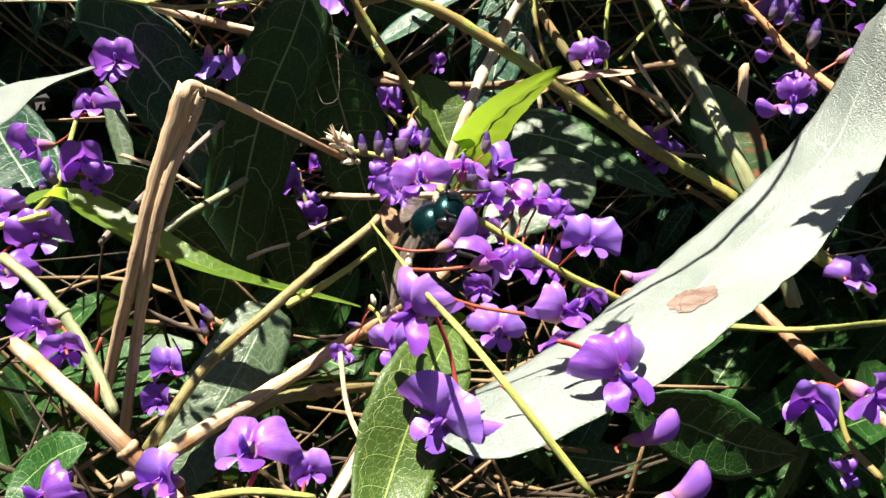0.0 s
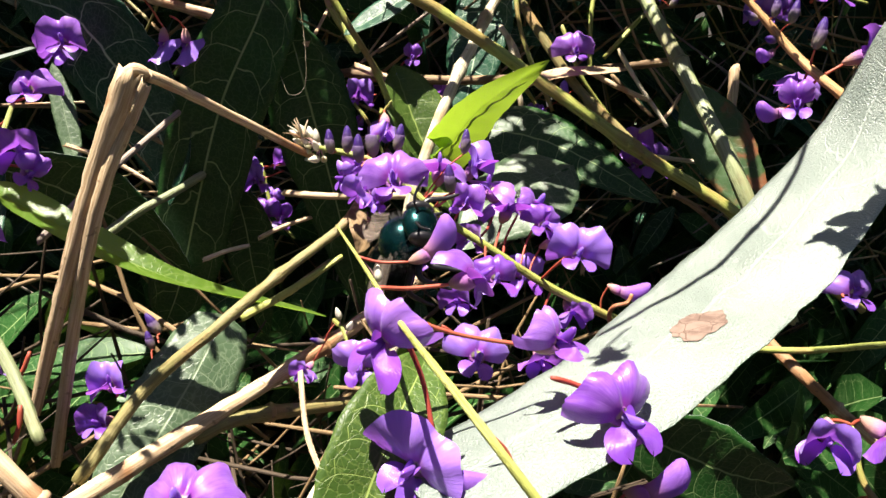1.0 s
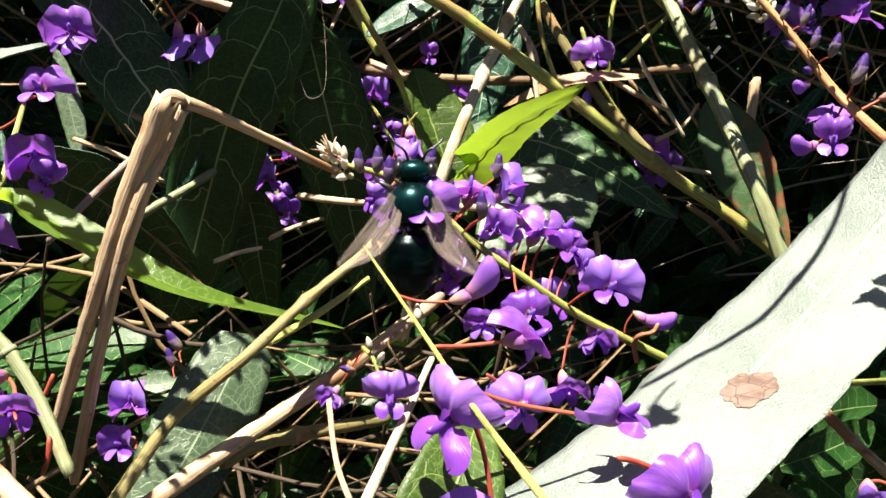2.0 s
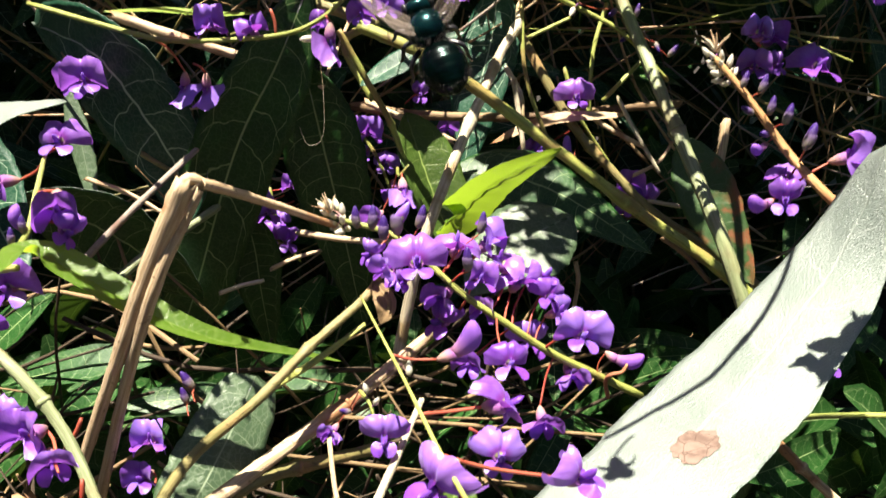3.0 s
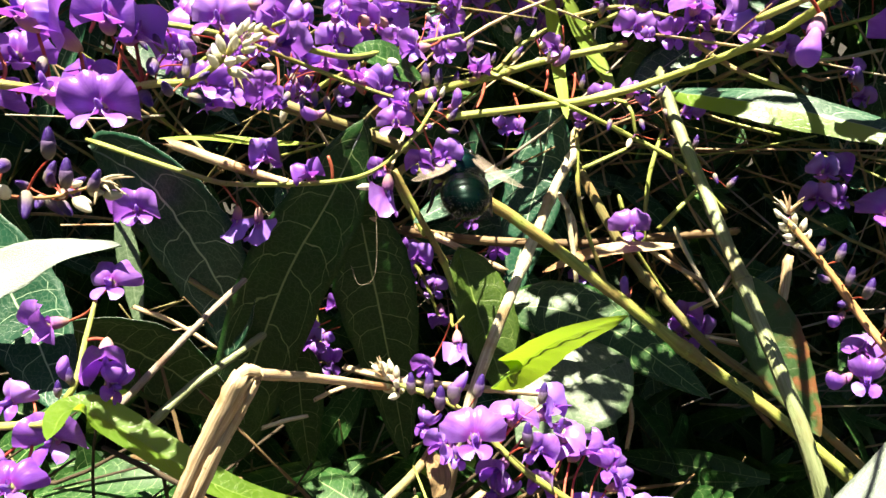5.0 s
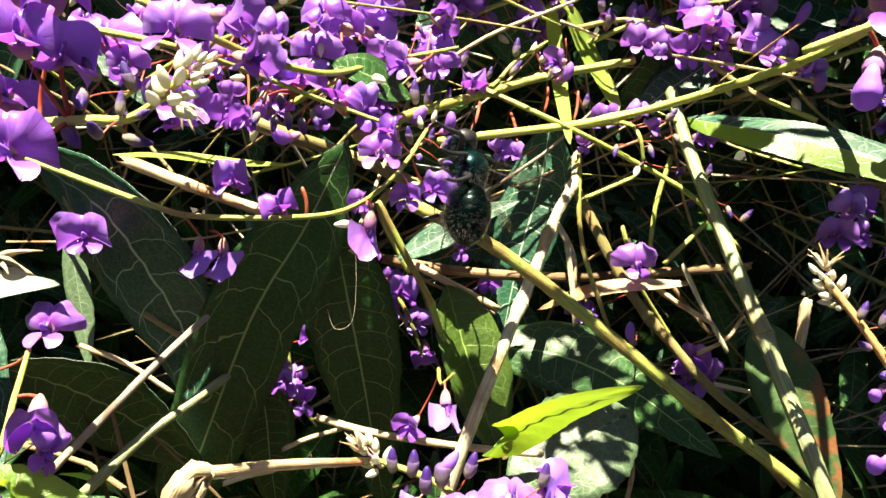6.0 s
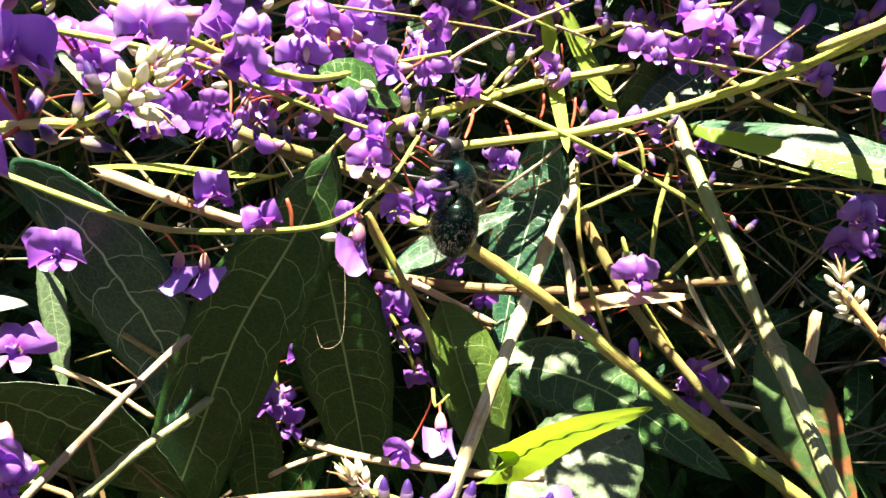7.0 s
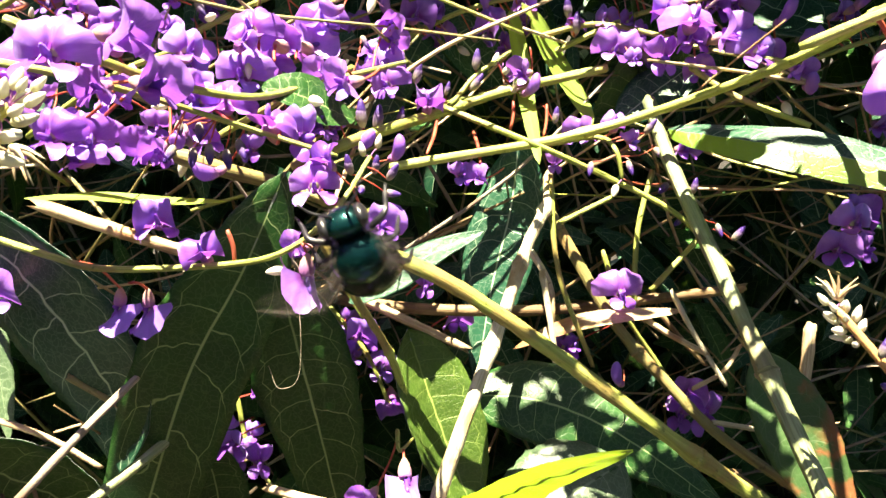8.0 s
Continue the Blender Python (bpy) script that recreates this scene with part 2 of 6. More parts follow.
STRAW = stalk_material("straw", (0.44, 0.30, 0.16), (0.64, 0.51, 0.33), (0.38, 0.20, 0.09), 0.5, 0.12)
STRAW_PALE = stalk_material("pale_straw", (0.46, 0.40, 0.26), (0.64, 0.58, 0.42), (0.38, 0.28, 0.14), 0.45, 0.06)
CALYX_STEM = stalk_material("orange_stem", (0.48, 0.24, 0.08), (0.56, 0.34, 0.14), (0.40, 0.16, 0.08), 0.5, 0.1)
TWIG = stalk_material("dead_twig", (0.22, 0.18, 0.14), (0.32, 0.27, 0.22), (0.16, 0.10, 0.07), 0.7)
BROWN = stalk_material("brown_stem", (0.20, 0.13, 0.06), (0.28, 0.19, 0.09), (0.12, 0.07, 0.03), 0.6)


def mine_material():
    """Papery dead leaf skin crossed by brown veins."""
    m, nt, ln = nodes_of("mined_patch")
    vor = nt.new("ShaderNodeTexVoronoi")
    vor.feature = "DISTANCE_TO_EDGE"
    vor.inputs["Scale"].default_value = 650.0
    ln.new(nt.new("ShaderNodeTexCoord").outputs["Object"], vor.inputs["Vector"])
    line = smooth(nt, ln, vor.outputs[0], 0.0, 0.035, 1.0, 0.0)
    col = blend(nt, ln, smooth(nt, ln, noise_of(nt, ln, 500.0), 0.35, 0.65), (0.20, 0.145, 0.115), (0.12, 0.08, 0.062))
    col = blend(nt, ln, maths(nt, ln, "MULTIPLY", line, 0.6), col, (0.05, 0.026, 0.016))
    return finish(m, nt, ln, col, 0.8, 0.05, None, line, 0.5, 0.0002, spec=0.2)


MINED = mine_material()
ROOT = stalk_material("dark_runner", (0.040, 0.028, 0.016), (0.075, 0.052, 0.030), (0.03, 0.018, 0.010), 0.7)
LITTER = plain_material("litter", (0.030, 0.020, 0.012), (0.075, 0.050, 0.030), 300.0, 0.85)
# near black: the thicket's deep shade is put into the soil's colour
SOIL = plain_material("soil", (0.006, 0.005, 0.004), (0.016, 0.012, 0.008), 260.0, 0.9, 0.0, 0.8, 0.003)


# ---- mesh helpers (millimetres in, metres in the mesh) ----
def mesh_from(name, verts, faces, mats, uvs=None, slots=None, flat=False):
    me = bpy.data.meshes.new(name)
    me.from_pydata([tuple(MM * q for q in v) for v in verts], [], faces)
    for m in mats:
        me.materials.append(m)
    if uvs is not None:
        lay = me.uv_layers.new(name="UVMap")
        idx = np.empty(len(me.loops), dtype=np.int32)
        me.loops.foreach_get("vertex_index", idx)
        lay.data.foreach_set("uv", np.asarray(uvs, dtype=np.float32)[idx].ravel())
    if slots is not None:
        me.polygons.foreach_set("material_index", slots)
    me.polygons.foreach_set("use_smooth", [not flat] * len(me.polygons))
    me.update()
    return me


def part(name, me, parent=None, label=""):
    ob = new(name, me)
    if parent is not None:
        ob.parent = parent
    if label:
        ob["label"] = label
    return ob


def curve_points(pts, n):
    """Catmull-Rom through the given points."""
    pts = [Vector(p) for p in pts]
    if len(pts) == 2:
        return [pts[0].lerp(pts[1], k / n) for k in range(n + 1)]
    ext = [pts[0] * 2 - pts[1]] + pts + [pts[-1] * 2 - pts[-2]]
    out = []
    for k in range(n + 1):
        u = k / n * (len(pts) - 1)
        i = min(int(u), len(pts) - 2)
        s = u - i
        a, b, c, d = ext[i : i + 4]
        out.append(0.5 * ((2 * b) + (c - a) * s + (2 * a - 5 * b + 4 * c - d) * s * s + (3 * b - a - 3 * c + d) * s**3))
    return out


def tube_data(pts, r0, r1, n=None, sides=9, nodes=(), wobble=0.05, seed=0, flat=1.0, ragged=0.0):
    """A round stalk along a bent line, swollen at its nodes, with closed ends."""
    n = n or max(6, 5 * (len(pts) - 1))
    line = curve_points(pts, n)
    rng = random.Random(seed)
    verts, faces, uvs = [], [], []
    ref = Vector((0.3, -0.8, 0.52))
    long = 0.0
    for k, p in enumerate(line):
        d = (line[min(k + 1, n)] - line[max(k - 1, 0)]).normalized()
        x = d.cross(ref).normalized()
        y = d.cross(x).normalized()
        u = k / n
        r = r0 + (r1 - r0) * u
        if k in (0, n):
            r *= 0.92 if ragged else 0.72
        for q in nodes:
            r *= 1 + 0.35 * math.exp(-(((u - q) / 0.018) ** 2))
        if k:
            long += (p - line[k - 1]).length
        for j in range(sides + 1):
            a = 2 * math.pi * j / sides
            rr = r * (1 + (wobble * rng.uniform(-1, 1) if j < sides else 0))
            if j == sides:
                verts.append(verts[-sides])
            else:
                jag = d * (r * ragged * rng.uniform(-1, 1)) if k in (0, n) and ragged else d * 0
                verts.append(p + jag + rr * (math.cos(a) * x + flat * math.sin(a) * y))
            uvs.append((j / sides, long / 10.0))
    w = sides + 1
    for k in range(n):
        for j in range(sides):
            faces.append((k * w + j, k * w + j + 1, (k + 1) * w + j + 1, (k + 1) * w + j))
    faces.append(tuple(range(sides))[::-1])
    faces.append(tuple(n * w + j for j in range(sides)))
    return verts, faces, uvs


def tube(name, pts, r0, r1, mat, parent=None, label="", **kw):
    v, f, uv = tube_data(pts, r0, r1, **kw)
    return part(name, mesh_from(name, v, f, [mat], uv), parent, label)


SEED = [0]


def next_seed():
    SEED[0] += 1
    return SEED[0]


def stem(pts, width, mat, label, nodes=(), taper=0.85, category="stem", name="stem"):
    ob = tube(name, pts, width / 2, width / 2 * taper, mat, nodes=nodes, seed=next_seed(), n=max(10, 9 * (len(pts) - 1)), sides=10, ragged=1.3 if mat in (STRAW, STRAW_PALE, TWIG, BROWN) else 0.3, wobble=0.09)
    line = curve_points(pts, 200)
    for q in nodes:
        k = int(q * 200)
        d = (line[k + 1] - line[k - 1]).normalized()
        r = width / 2 * (1 + (taper - 1) * q)
        tube("joint", [line[k] - d * 0.5, line[k], line[k] + d * 0.5], r * 1.36, r * 1.36, mat, ob, sides=10, n=4, wobble=0.08, seed=k)
    return tagged(ob, label, category)


def leaf_shape(v, blunt, foot=0.75):
    """Half width of a leaf along its length, from the stalk to the tip."""
    bulge = 0.72 + 0.35 * blunt
    s = max(0.0, math.sin(math.pi * min(1.0, v) ** bulge))
    return s ** (foot if min(1.0, v) ** bulge < 0.5 else 0.95 - 0.55 * blunt)


def leaf(pts, width, face, label, top, under, fold=0.12, blunt=0.2, wave=0.03, curl=0.0, stalk=None, twist=0.0, name="leaf", category="leaf", nu=12, nv=30, thick=0.22, rib=True, foot=0.75, patch=None, thin=False, sunlit_half=False, sides=(1.0, 1.0), drop=0.0, lean=0.0):
    """A leaf along the bent line pts (stalk end first); face: the way its upper side looks."""
    seed = next_seed()
    rng = random.Random(seed)
    line = curve_points(pts, nv)
    face = Vector(face)
    base = new(name)
    verts, uvs, rows = [], [], []
    length = sum((line[k + 1] - line[k]).length for k in range(nv))
    ph = rng.uniform(0, 6)
    for layer in (0, 1):
        for k, p in enumerate(line):
            v = k / nv
            d = (line[min(k + 1, nv)] - line[max(k - 1, 0)]).normalized()
            side = d.cross(face).normalized()
            nrm = side.cross(d).normalized()
            if twist:
                q = Matrix.Rotation(radians(twist) * (v - 0.5), 3, d)
                side, nrm = q @ side, q @ nrm
            h = width / 2 * leaf_shape(v, blunt, foot)
            for j in range(nu + 1):
                s = 2 * j / nu - 1
                edge = 1 + 0.02 * math.sin(v * 41 + ph) * abs(s) + 0.015 * math.sin(v * 97 + 2 * ph) * abs(s)
                lift = fold * abs(s) * h - curl * s * s * h + wave * width * math.sin(v * 11 + ph + 1.3 * (s > 0)) * s * s
                lift += 0.012 * width * math.sin(v * 60 - abs(s) * 5) * (1 - abs(s))
                hs = h * sides[1 if s > 0 else 0]
                lift -= (drop * max(0.0, s) + lean * max(0.0, -s)) * hs
                pt = p + side * s * hs * edge + nrm * (lift - layer * thick * (1 - 0.6 * s * s))
                verts.append(pt)
                uvs.append((j / nu, v))
    w = nu + 1
    off = w * (nv + 1)
    faces, slots = [], []
    for k in range(nv):
        for j in range(nu):
            a, b, c, e = k * w + j, k * w + j + 1, (k + 1) * w + j + 1, (k + 1) * w + j
            faces.append((a, b, c, e))
            # one half can take the second material, sunlight put into its colour
            slots.append(1 if sunlit_half and j >= nu // 2 else 0)
            if thin:
                continue
            faces.append((off + e, off + c, off + b, off + a))
            slots.append(1)
        for j in () if thin else (0, nu):
            a, e = k * w + j, (k + 1) * w + j
            faces.append((a, e, off + e, off + a) if j == 0 else (e, a, off + a, off + e))
            slots.append(1)
    part("blade", mesh_from("blade", verts, faces, [top, under], uvs, slots), base)
    if rib:
        mids = [verts[off + k * w + nu // 2] for k in range(0, nv, 3)]
        tube("midrib", mids, width * 0.016, width * 0.005, under, base, sides=6, n=len(mids) * 2, seed=seed)
    if patch:
        v0, v1, s0, s1, pm = patch
        pv, pf, n = [], [], 14
        for i in range(n + 1):
            for j in range(n + 1):
                x, y = 2 * i / n - 1, 2 * j / n - 1
                r = max(abs(x), abs(y)) / max(1e-6, math.hypot(x, y)) * (1 + 0.07 * math.sin(5 * math.atan2(y, x) + 1) + 0.05 * math.sin(11 * math.atan2(y, x)))
                k = (v0 + v1) / 2 + (v1 - v0) / 2 * x * r
                s = (s0 + s1) / 2 + (s1 - s0) / 2 * y * r
                row, col = min(nv - 1, int(k * nv)), min(nu - 1, int((s + 1) / 2 * nu))
                fu, fv = k * nv - row, (s + 1) / 2 * nu - col
                c0, c1, c2, c3 = (Vector(verts[q]) for q in (row * w + col, row * w + col + 1, (row + 1) * w + col, (row + 1) * w + col + 1))
                p = (c0 * (1 - fv) + c1 * fv) * (1 - fu) + (c2 * (1 - fv) + c3 * fv) * fu
                pv.append(p + (c1 - c0).cross(c2 - c0).normalized() * 0.12 * (1 if (c1 - c0).cross(c2 - c0).dot(face) > 0 else -1))
        for i in range(n):
            for j in range(n):
                pf.append((i * (n + 1) + j, (i + 1) * (n + 1) + j, (i + 1) * (n + 1) + j + 1, i * (n + 1) + j + 1))
        part("dry_patch", mesh_from("dry_patch", pv, pf, [pm]), base, "papery brown mined patch")
    if stalk:
        tube("leaf_stalk", [stalk, Vector(stalk).lerp(Vector(pts[0]), 0.6) + Vector((0, 0, 0.4)), Vector(pts[0]) + (Vector(pts[0]) - Vector(stalk)) * 0.05], width * 0.035, width * 0.03, GREEN_STEM, base, sides=7)
    return tagged(base, label, category)


# ---- flowers ----
def bent(z, f0, f1, reach=0.55):
    """Point and front side of a petal's middle line at the height z, as it turns from f0 to f1 degrees."""
    y, h, n = 0.0, 0.0, 10
    for k in range(n):
        q = (k + 0.5) / n * z
        f = radians(f0 + (f1 - f0) * max(0.0, min(1.0, q / reach)))
        y -= math.cos(f) * z / n
        h += math.sin(f) * z / n
    f = radians(f0 + (f1 - f0) * max(0.0, min(1.0, z / reach)))
    return Vector((0, y, h)), Vector((0, -math.sin(f), -math.cos(f)))


def standard_mesh(name, notch, f0, f1, roll, ruffle, seed, size=0.57, width=0.94):
    """The broad upper petal: two round lobes about a notch, creased on its middle, its sides rolled back (roll > 0) or forward. Throat at the origin, it looks along -y."""
    verts, uvs, faces = [], [], []
    rings, segs = 8, 30
    for i in range(rings + 1):
        q = i / rings
        for j in range(segs + 1):
            a = radians(-112 + 224 * j / segs)
            r = size * (0.90 + 0.20 * abs(math.sin(a)) ** 1.3) * (1 - 1.2 * notch * math.exp(-((a / 0.22) ** 2))) * (1 + 0.02 * math.sin(9 * a + seed))
            x, z = q * r * math.sin(a) * width, q * r * math.cos(a) + 0.06 * q
            c, nrm = bent(z, f0, f1)
            rad = 0.5 / max(0.05, abs(roll))
            t = min(2.4, abs(x) / rad)
            depth = rad * (1 - math.cos(t)) * (1 if roll > 0 else -1)
            p = c - nrm * depth
            p.x = math.copysign(rad * math.sin(t), x)
            p -= nrm * (0.055 * math.exp(-((x / 0.04) ** 2)) * min(1.0, 3 * q))
            p += nrm * 1.6 * ruffle * q**3 * (math.sin(6.3 * a + seed) + 0.6 * math.sin(11 * a - 2 * seed))
            p -= nrm * 0.05 * q**6
            verts.append(tuple(p))
            uvs.append((0.5 + x, 0.5 + z))
    w = segs + 1
    for i in range(rings):
        for j in range(segs):
            a = i * w + j
            faces.append((a, a + w, a + w + 1, a + 1))
    return mesh_from(name, [tuple(1000 * q for q in v) for v in verts], faces, [PETAL], uvs)


def wing_mesh(name, sgn, spread, mat, size=1.0):
    """A side petal: a spoon-shaped lobe reaching forward and down from the throat, turned outward."""
    verts, uvs, faces = [], [], []
    nu, nv = 8, 10
    tilt = radians(38)
    for k in range(nv + 1):
        v = k / nv
        h = 0.22 * size * (0.18 + 0.82 * math.sin(math.pi * min(1.0, 0.10 + 0.90 * v) ** 1.3) ** 0.75) * (1 if k < nv else 0.25)
        f = radians(-15 - 55 * v)
        c = Vector((sgn * (0.03 + spread * v), -0.38 * size * (v - 0.18 * v * v), -0.05 - 0.26 * size * v * v))
        across = Vector((sgn * math.cos(tilt), -0.25 * v, -math.sin(tilt)))
        nrm = Vector((-sgn * math.sin(tilt) * 0.6, -0.5, -0.6)).normalized()
        for j in range(nu + 1):
            s = 2 * j / nu - 1
            p = c + across * s * h - nrm * (0.5 * h * s * s - 0.03 * math.sin(5 * v + 3 * s)) - nrm * 0.06 * v**3
            verts.append(tuple(p))
            uvs.append((0.5 + 0.3 * s, 0.5 + 0.4 * v))
    w = nu + 1
    for k in range(nv):
        for j in range(nu):
            q = k * w + j
            faces.append((q, q + 1, q + w + 1, q + w))
    return mesh_from(name, [tuple(1000 * q for q in v) for v in verts], faces, [mat], uvs)


def lathe_mesh(name, prof, mat, sides=9, bend=0.0, squash=1.0):
    """A turned form along +y from (y, radius) pairs, bent upward a little."""
    verts, faces, uvs = [], [], []
    for k, (y, r) in enumerate(prof):
        for j in range(sides):
            a = 2 * math.pi * j / sides
            verts.append((r * squash * math.cos(a), y, r * math.sin(a) + bend * y * y))
            uvs.append((j / sides, y))
    n = len(prof)
    for k in range(n - 1):
        for j in range(sides):
            faces.append((k * sides + j, k * sides + (j + 1) % sides, (k + 1) * sides + (j + 1) % sides, (k + 1) * sides + j))
    faces.append(tuple(range(sides))[::-1])
    faces.append(tuple((n - 1) * sides + j for j in range(sides)))
    return mesh_from(name, [tuple(1000 * q for q in v) for v in verts], faces, [mat], uvs)


CALYX_MESH = lathe_mesh("calyx", [(0.03, 0.06), (0.0, 0.10), (0.05, 0.125), (0.15, 0.13), (0.26, 0.105), (0.34, 0.065), (0.39, 0.03)], CALYX, 10, 0.45)
OPEN = [standard_mesh("standard", 0.10, 60, 138, 0.75, 0.020, 1), standard_mesh("standard", 0.15, 68, 150, 1.05, 0.028, 2), standard_mesh("standard", 0.07, 48, 122, -0.45, 0.030, 3), standard_mesh("standard", 0.12, 70, 155, 0.9, 0.026, 5)]
FOLDED = [standard_mesh("standard", 0.08, 28, 108, -1.0, 0.026, 6, 0.52), standard_mesh("standard", 0.10, 16, 96, -1.5, 0.030, 8, 0.54), standard_mesh("standard", 0.06, 42, 135, 1.6, 0.026, 4, 0.52)]
HANG = [standard_mesh("standard", 0.05, 4, 34, -1.25, 0.030, 9, 0.66, 0.74), standard_mesh("standard", 0.08, -4, 24, -1.6, 0.034, 11, 0.64, 0.74)]
WINGS = [(wing_mesh("wing_petal", 1, 0.07, PETAL_IN), wing_mesh("wing_petal", -1, 0.07, PETAL_IN)), (wing_mesh("wing_petal", 1, 0.16, PETAL_PINK, 1.1), wing_mesh("wing_petal", -1, 0.16, PETAL_PINK, 1.1)), (wing_mesh("wing_petal", 1, 0.02, PETAL_IN, 0.9), wing_mesh("wing_petal", -1, 0.02, PETAL_IN, 0.9))]
KEEL = lathe_mesh("keel", [(-0.30, 0.015), (-0.26, 0.05), (-0.2, 0.065), (-0.1, 0.06), (0.0, 0.05)], PETAL_IN, 8, 0.9, 0.6)
ANTHER = lathe_mesh("stamen", [(-0.17, 0.010), (-0.155, 0.024), (-0.12, 0.026), (-0.08, 0.013), (0.0, 0.012)], BUD_CREAM, 6)
BUD_BODY = lathe_mesh("bud", [(0.0, 0.04), (0.05, 0.11), (0.15, 0.165), (0.30, 0.195), (0.45, 0.195), (0.56, 0.18), (0.60, 0.15)], BUD, 10)
BUD_CAP = lathe_mesh("bud_tip", [(0.48, 0.16), (0.57, 0.172), (0.68, 0.150), (0.79, 0.122), (0.88, 0.085), (0.94, 0.045), (0.96, 0.006)], BUD_TIP, 10, 0.05)
CREAM_BODY = lathe_mesh("bud", [(0.0, 0.05), (0.05, 0.12), (0.16, 0.19), (0.34, 0.215), (0.54, 0.19), (0.72, 0.13), (0.86, 0.06), (0.90, 0.004)], BUD_CREAM, 9)
CLOSED = lathe_mesh("closed_petals", [(0.06, 0.12), (-0.06, 0.15), (-0.18, 0.185), (-0.32, 0.225), (-0.45, 0.25), (-0.56, 0.24), (-0.64, 0.19), (-0.685, 0.11), (-0.69, 0.01)], CLOSED_PETAL, 14, 0.55, 0.66)
LONG_CAP = lathe_mesh("bud_tip", [(0.36, 0.15), (0.48, 0.19), (0.62, 0.20), (0.78, 0.16), (0.90, 0.09), (0.97, 0.03), (0.98, 0.006)], PETAL, 10, 0.4, 0.75)


def frame_of(pos, way, size, roll=0.0, up=(0.0, 0.3, 1.0)):
    """A pose whose -y looks along way, z up, scaled; pos and size in millimetres."""
    y = -Vector(way).normalized()
    z = Vector(up)
    z = z - y * z.dot(y)
    if z.length < 0.05:
        z = Vector((0, 1, 0.2)) - y * y.y
    z.normalize()
    x = y.cross(z)
    m = Matrix((x, y, z)).transposed().to_4x4()
    return Matrix.Translation(Vector(pos) * MM) @ m @ Matrix.Rotation(radians(roll), 4, "Y") @ Matrix.Diagonal((size * MM, size * MM, size * MM, 1))


def nearest(pts, p):
    best = None
    line = curve_points(pts, 30)
    for q in line:
        if best is None or (q - p).length < (best - p).length:
            best = q
    return best


def pedicel(parent, anchor, start, way, thick, mat=None):
    """The thin red stalk between the raceme's axis and a flower or bud."""
    start = Vector(start)
    if (anchor - start).length > 14:
        anchor = start + (anchor - start).normalized() * 5
    mid = start.lerp(anchor, 0.5) - Vector(way) * 0.25 * (anchor - start).length * 0.4
    ob = tube("flower_stalk", [anchor, mid, start], thick * 1.1, thick, mat or RED_STALK, parent, sides=6, n=8, wobble=0.0)
    return ob


def flower(owner, axis, pos, way, size, kind="open", roll=0.0, rng=None):
    size *= rng.uniform(0.92, 1.06)
    m = frame_of(pos, way, size, roll + rng.uniform(-8, 8))
    fl = new("flower", CALYX_MESH)
    fl.parent = owner
    fl.matrix_basis = m
    v = rng.randrange(12)
    if kind == "bud":
        o = new("closed_petals", CLOSED)
        o.parent = fl
        pieces = ()
    else:
        st = OPEN[v % 4] if kind == "open" else HANG[v % 2] if kind == "hang" else FOLDED[v % 3]
        wg = WINGS[2] if kind == "hang" else WINGS[v % 3]
        pieces = (("standard", st), ("wing_petal", wg[0]), ("wing_petal", wg[1]), ("keel", KEEL), ("stamen", ANTHER))
    for name, me in pieces:
        if name == "stamen" and kind != "open":
            continue
        o = new(name, me)
        o.parent = fl
    back = m @ Vector((0, 0.36, 0.055))
    pedicel(owner, nearest(axis, back / MM), back / MM, way, size * 0.026)
    return fl


def bud(owner, axis, pos, way, size, kind="bud"):
    """pos: its foot; way: where its tip points."""
    size *= 0.76 if kind == "cream" else 0.76
    m = frame_of(pos, -Vector(way), size)
    b = new("bud", CREAM_BODY if kind == "cream" else BUD_BODY)
    b.parent = owner
    b.matrix_basis = m
    if kind != "cream":
        o = new("bud_tip", LONG_CAP if kind == "long" else BUD_CAP)
        o.parent = b
    pedicel(owner, nearest(axis, Vector(pos)), pos, -Vector(way), size * 0.03, CALYX if kind == "cream" else None)
    return b


def raceme(label, axis, width, flowers=(), buds=(), mat=None, category="flower raceme", name="flower_raceme"):
    """A flower spike: its axis, flowers (place, facing, size, kind, roll) and buds (foot, tip's way, length, kind)."""
    seed = next_seed()
    rng = random.Random(seed)
    owner = new(name)
    tube("axis", axis, width / 2, width / 2 * 0.6, mat or GREEN_STEM, owner, sides=8, n=max(10, 8 * (len(axis) - 1)), seed=seed)
    for f in flowers:
        flower(owner, axis, *f, rng=rng)
    for b in buds:
        bud(owner, axis, *b)
    return tagged(owner, label, category, "violet flower spikes")


def bud_cluster(tip, way, spread, count, size, seed, kind="cream"):
    """Foot, way and size for a crowd of buds round the growing tip of a spike."""
    rng = random.Random(seed)
    tip, way = Vector(tip), Vector(way).normalized()
    out = []
    count = int(count * 1.7)
    for k in range(count):
        u = k / max(1, count - 1)
        a = k * 2.4
        x = way.cross(Vector((0.2, 0.5, 0.8))).normalized()
        y = way.cross(x)
        rad = (math.cos(a) * x + math.sin(a) * y)
        d = (rad * (1.15 - 0.9 * u) + way * (0.35 + 0.9 * u)).normalized()
        p = tip - way * spread * (1 - u) + rad * size * 0.22
        out.append((tuple(p), tuple(d), size * rng.uniform(0.8, 1.15) * (1 - 0.25 * u), kind if kind != "mix" else ("cream" if u > 0.6 else "bud")))
    return out

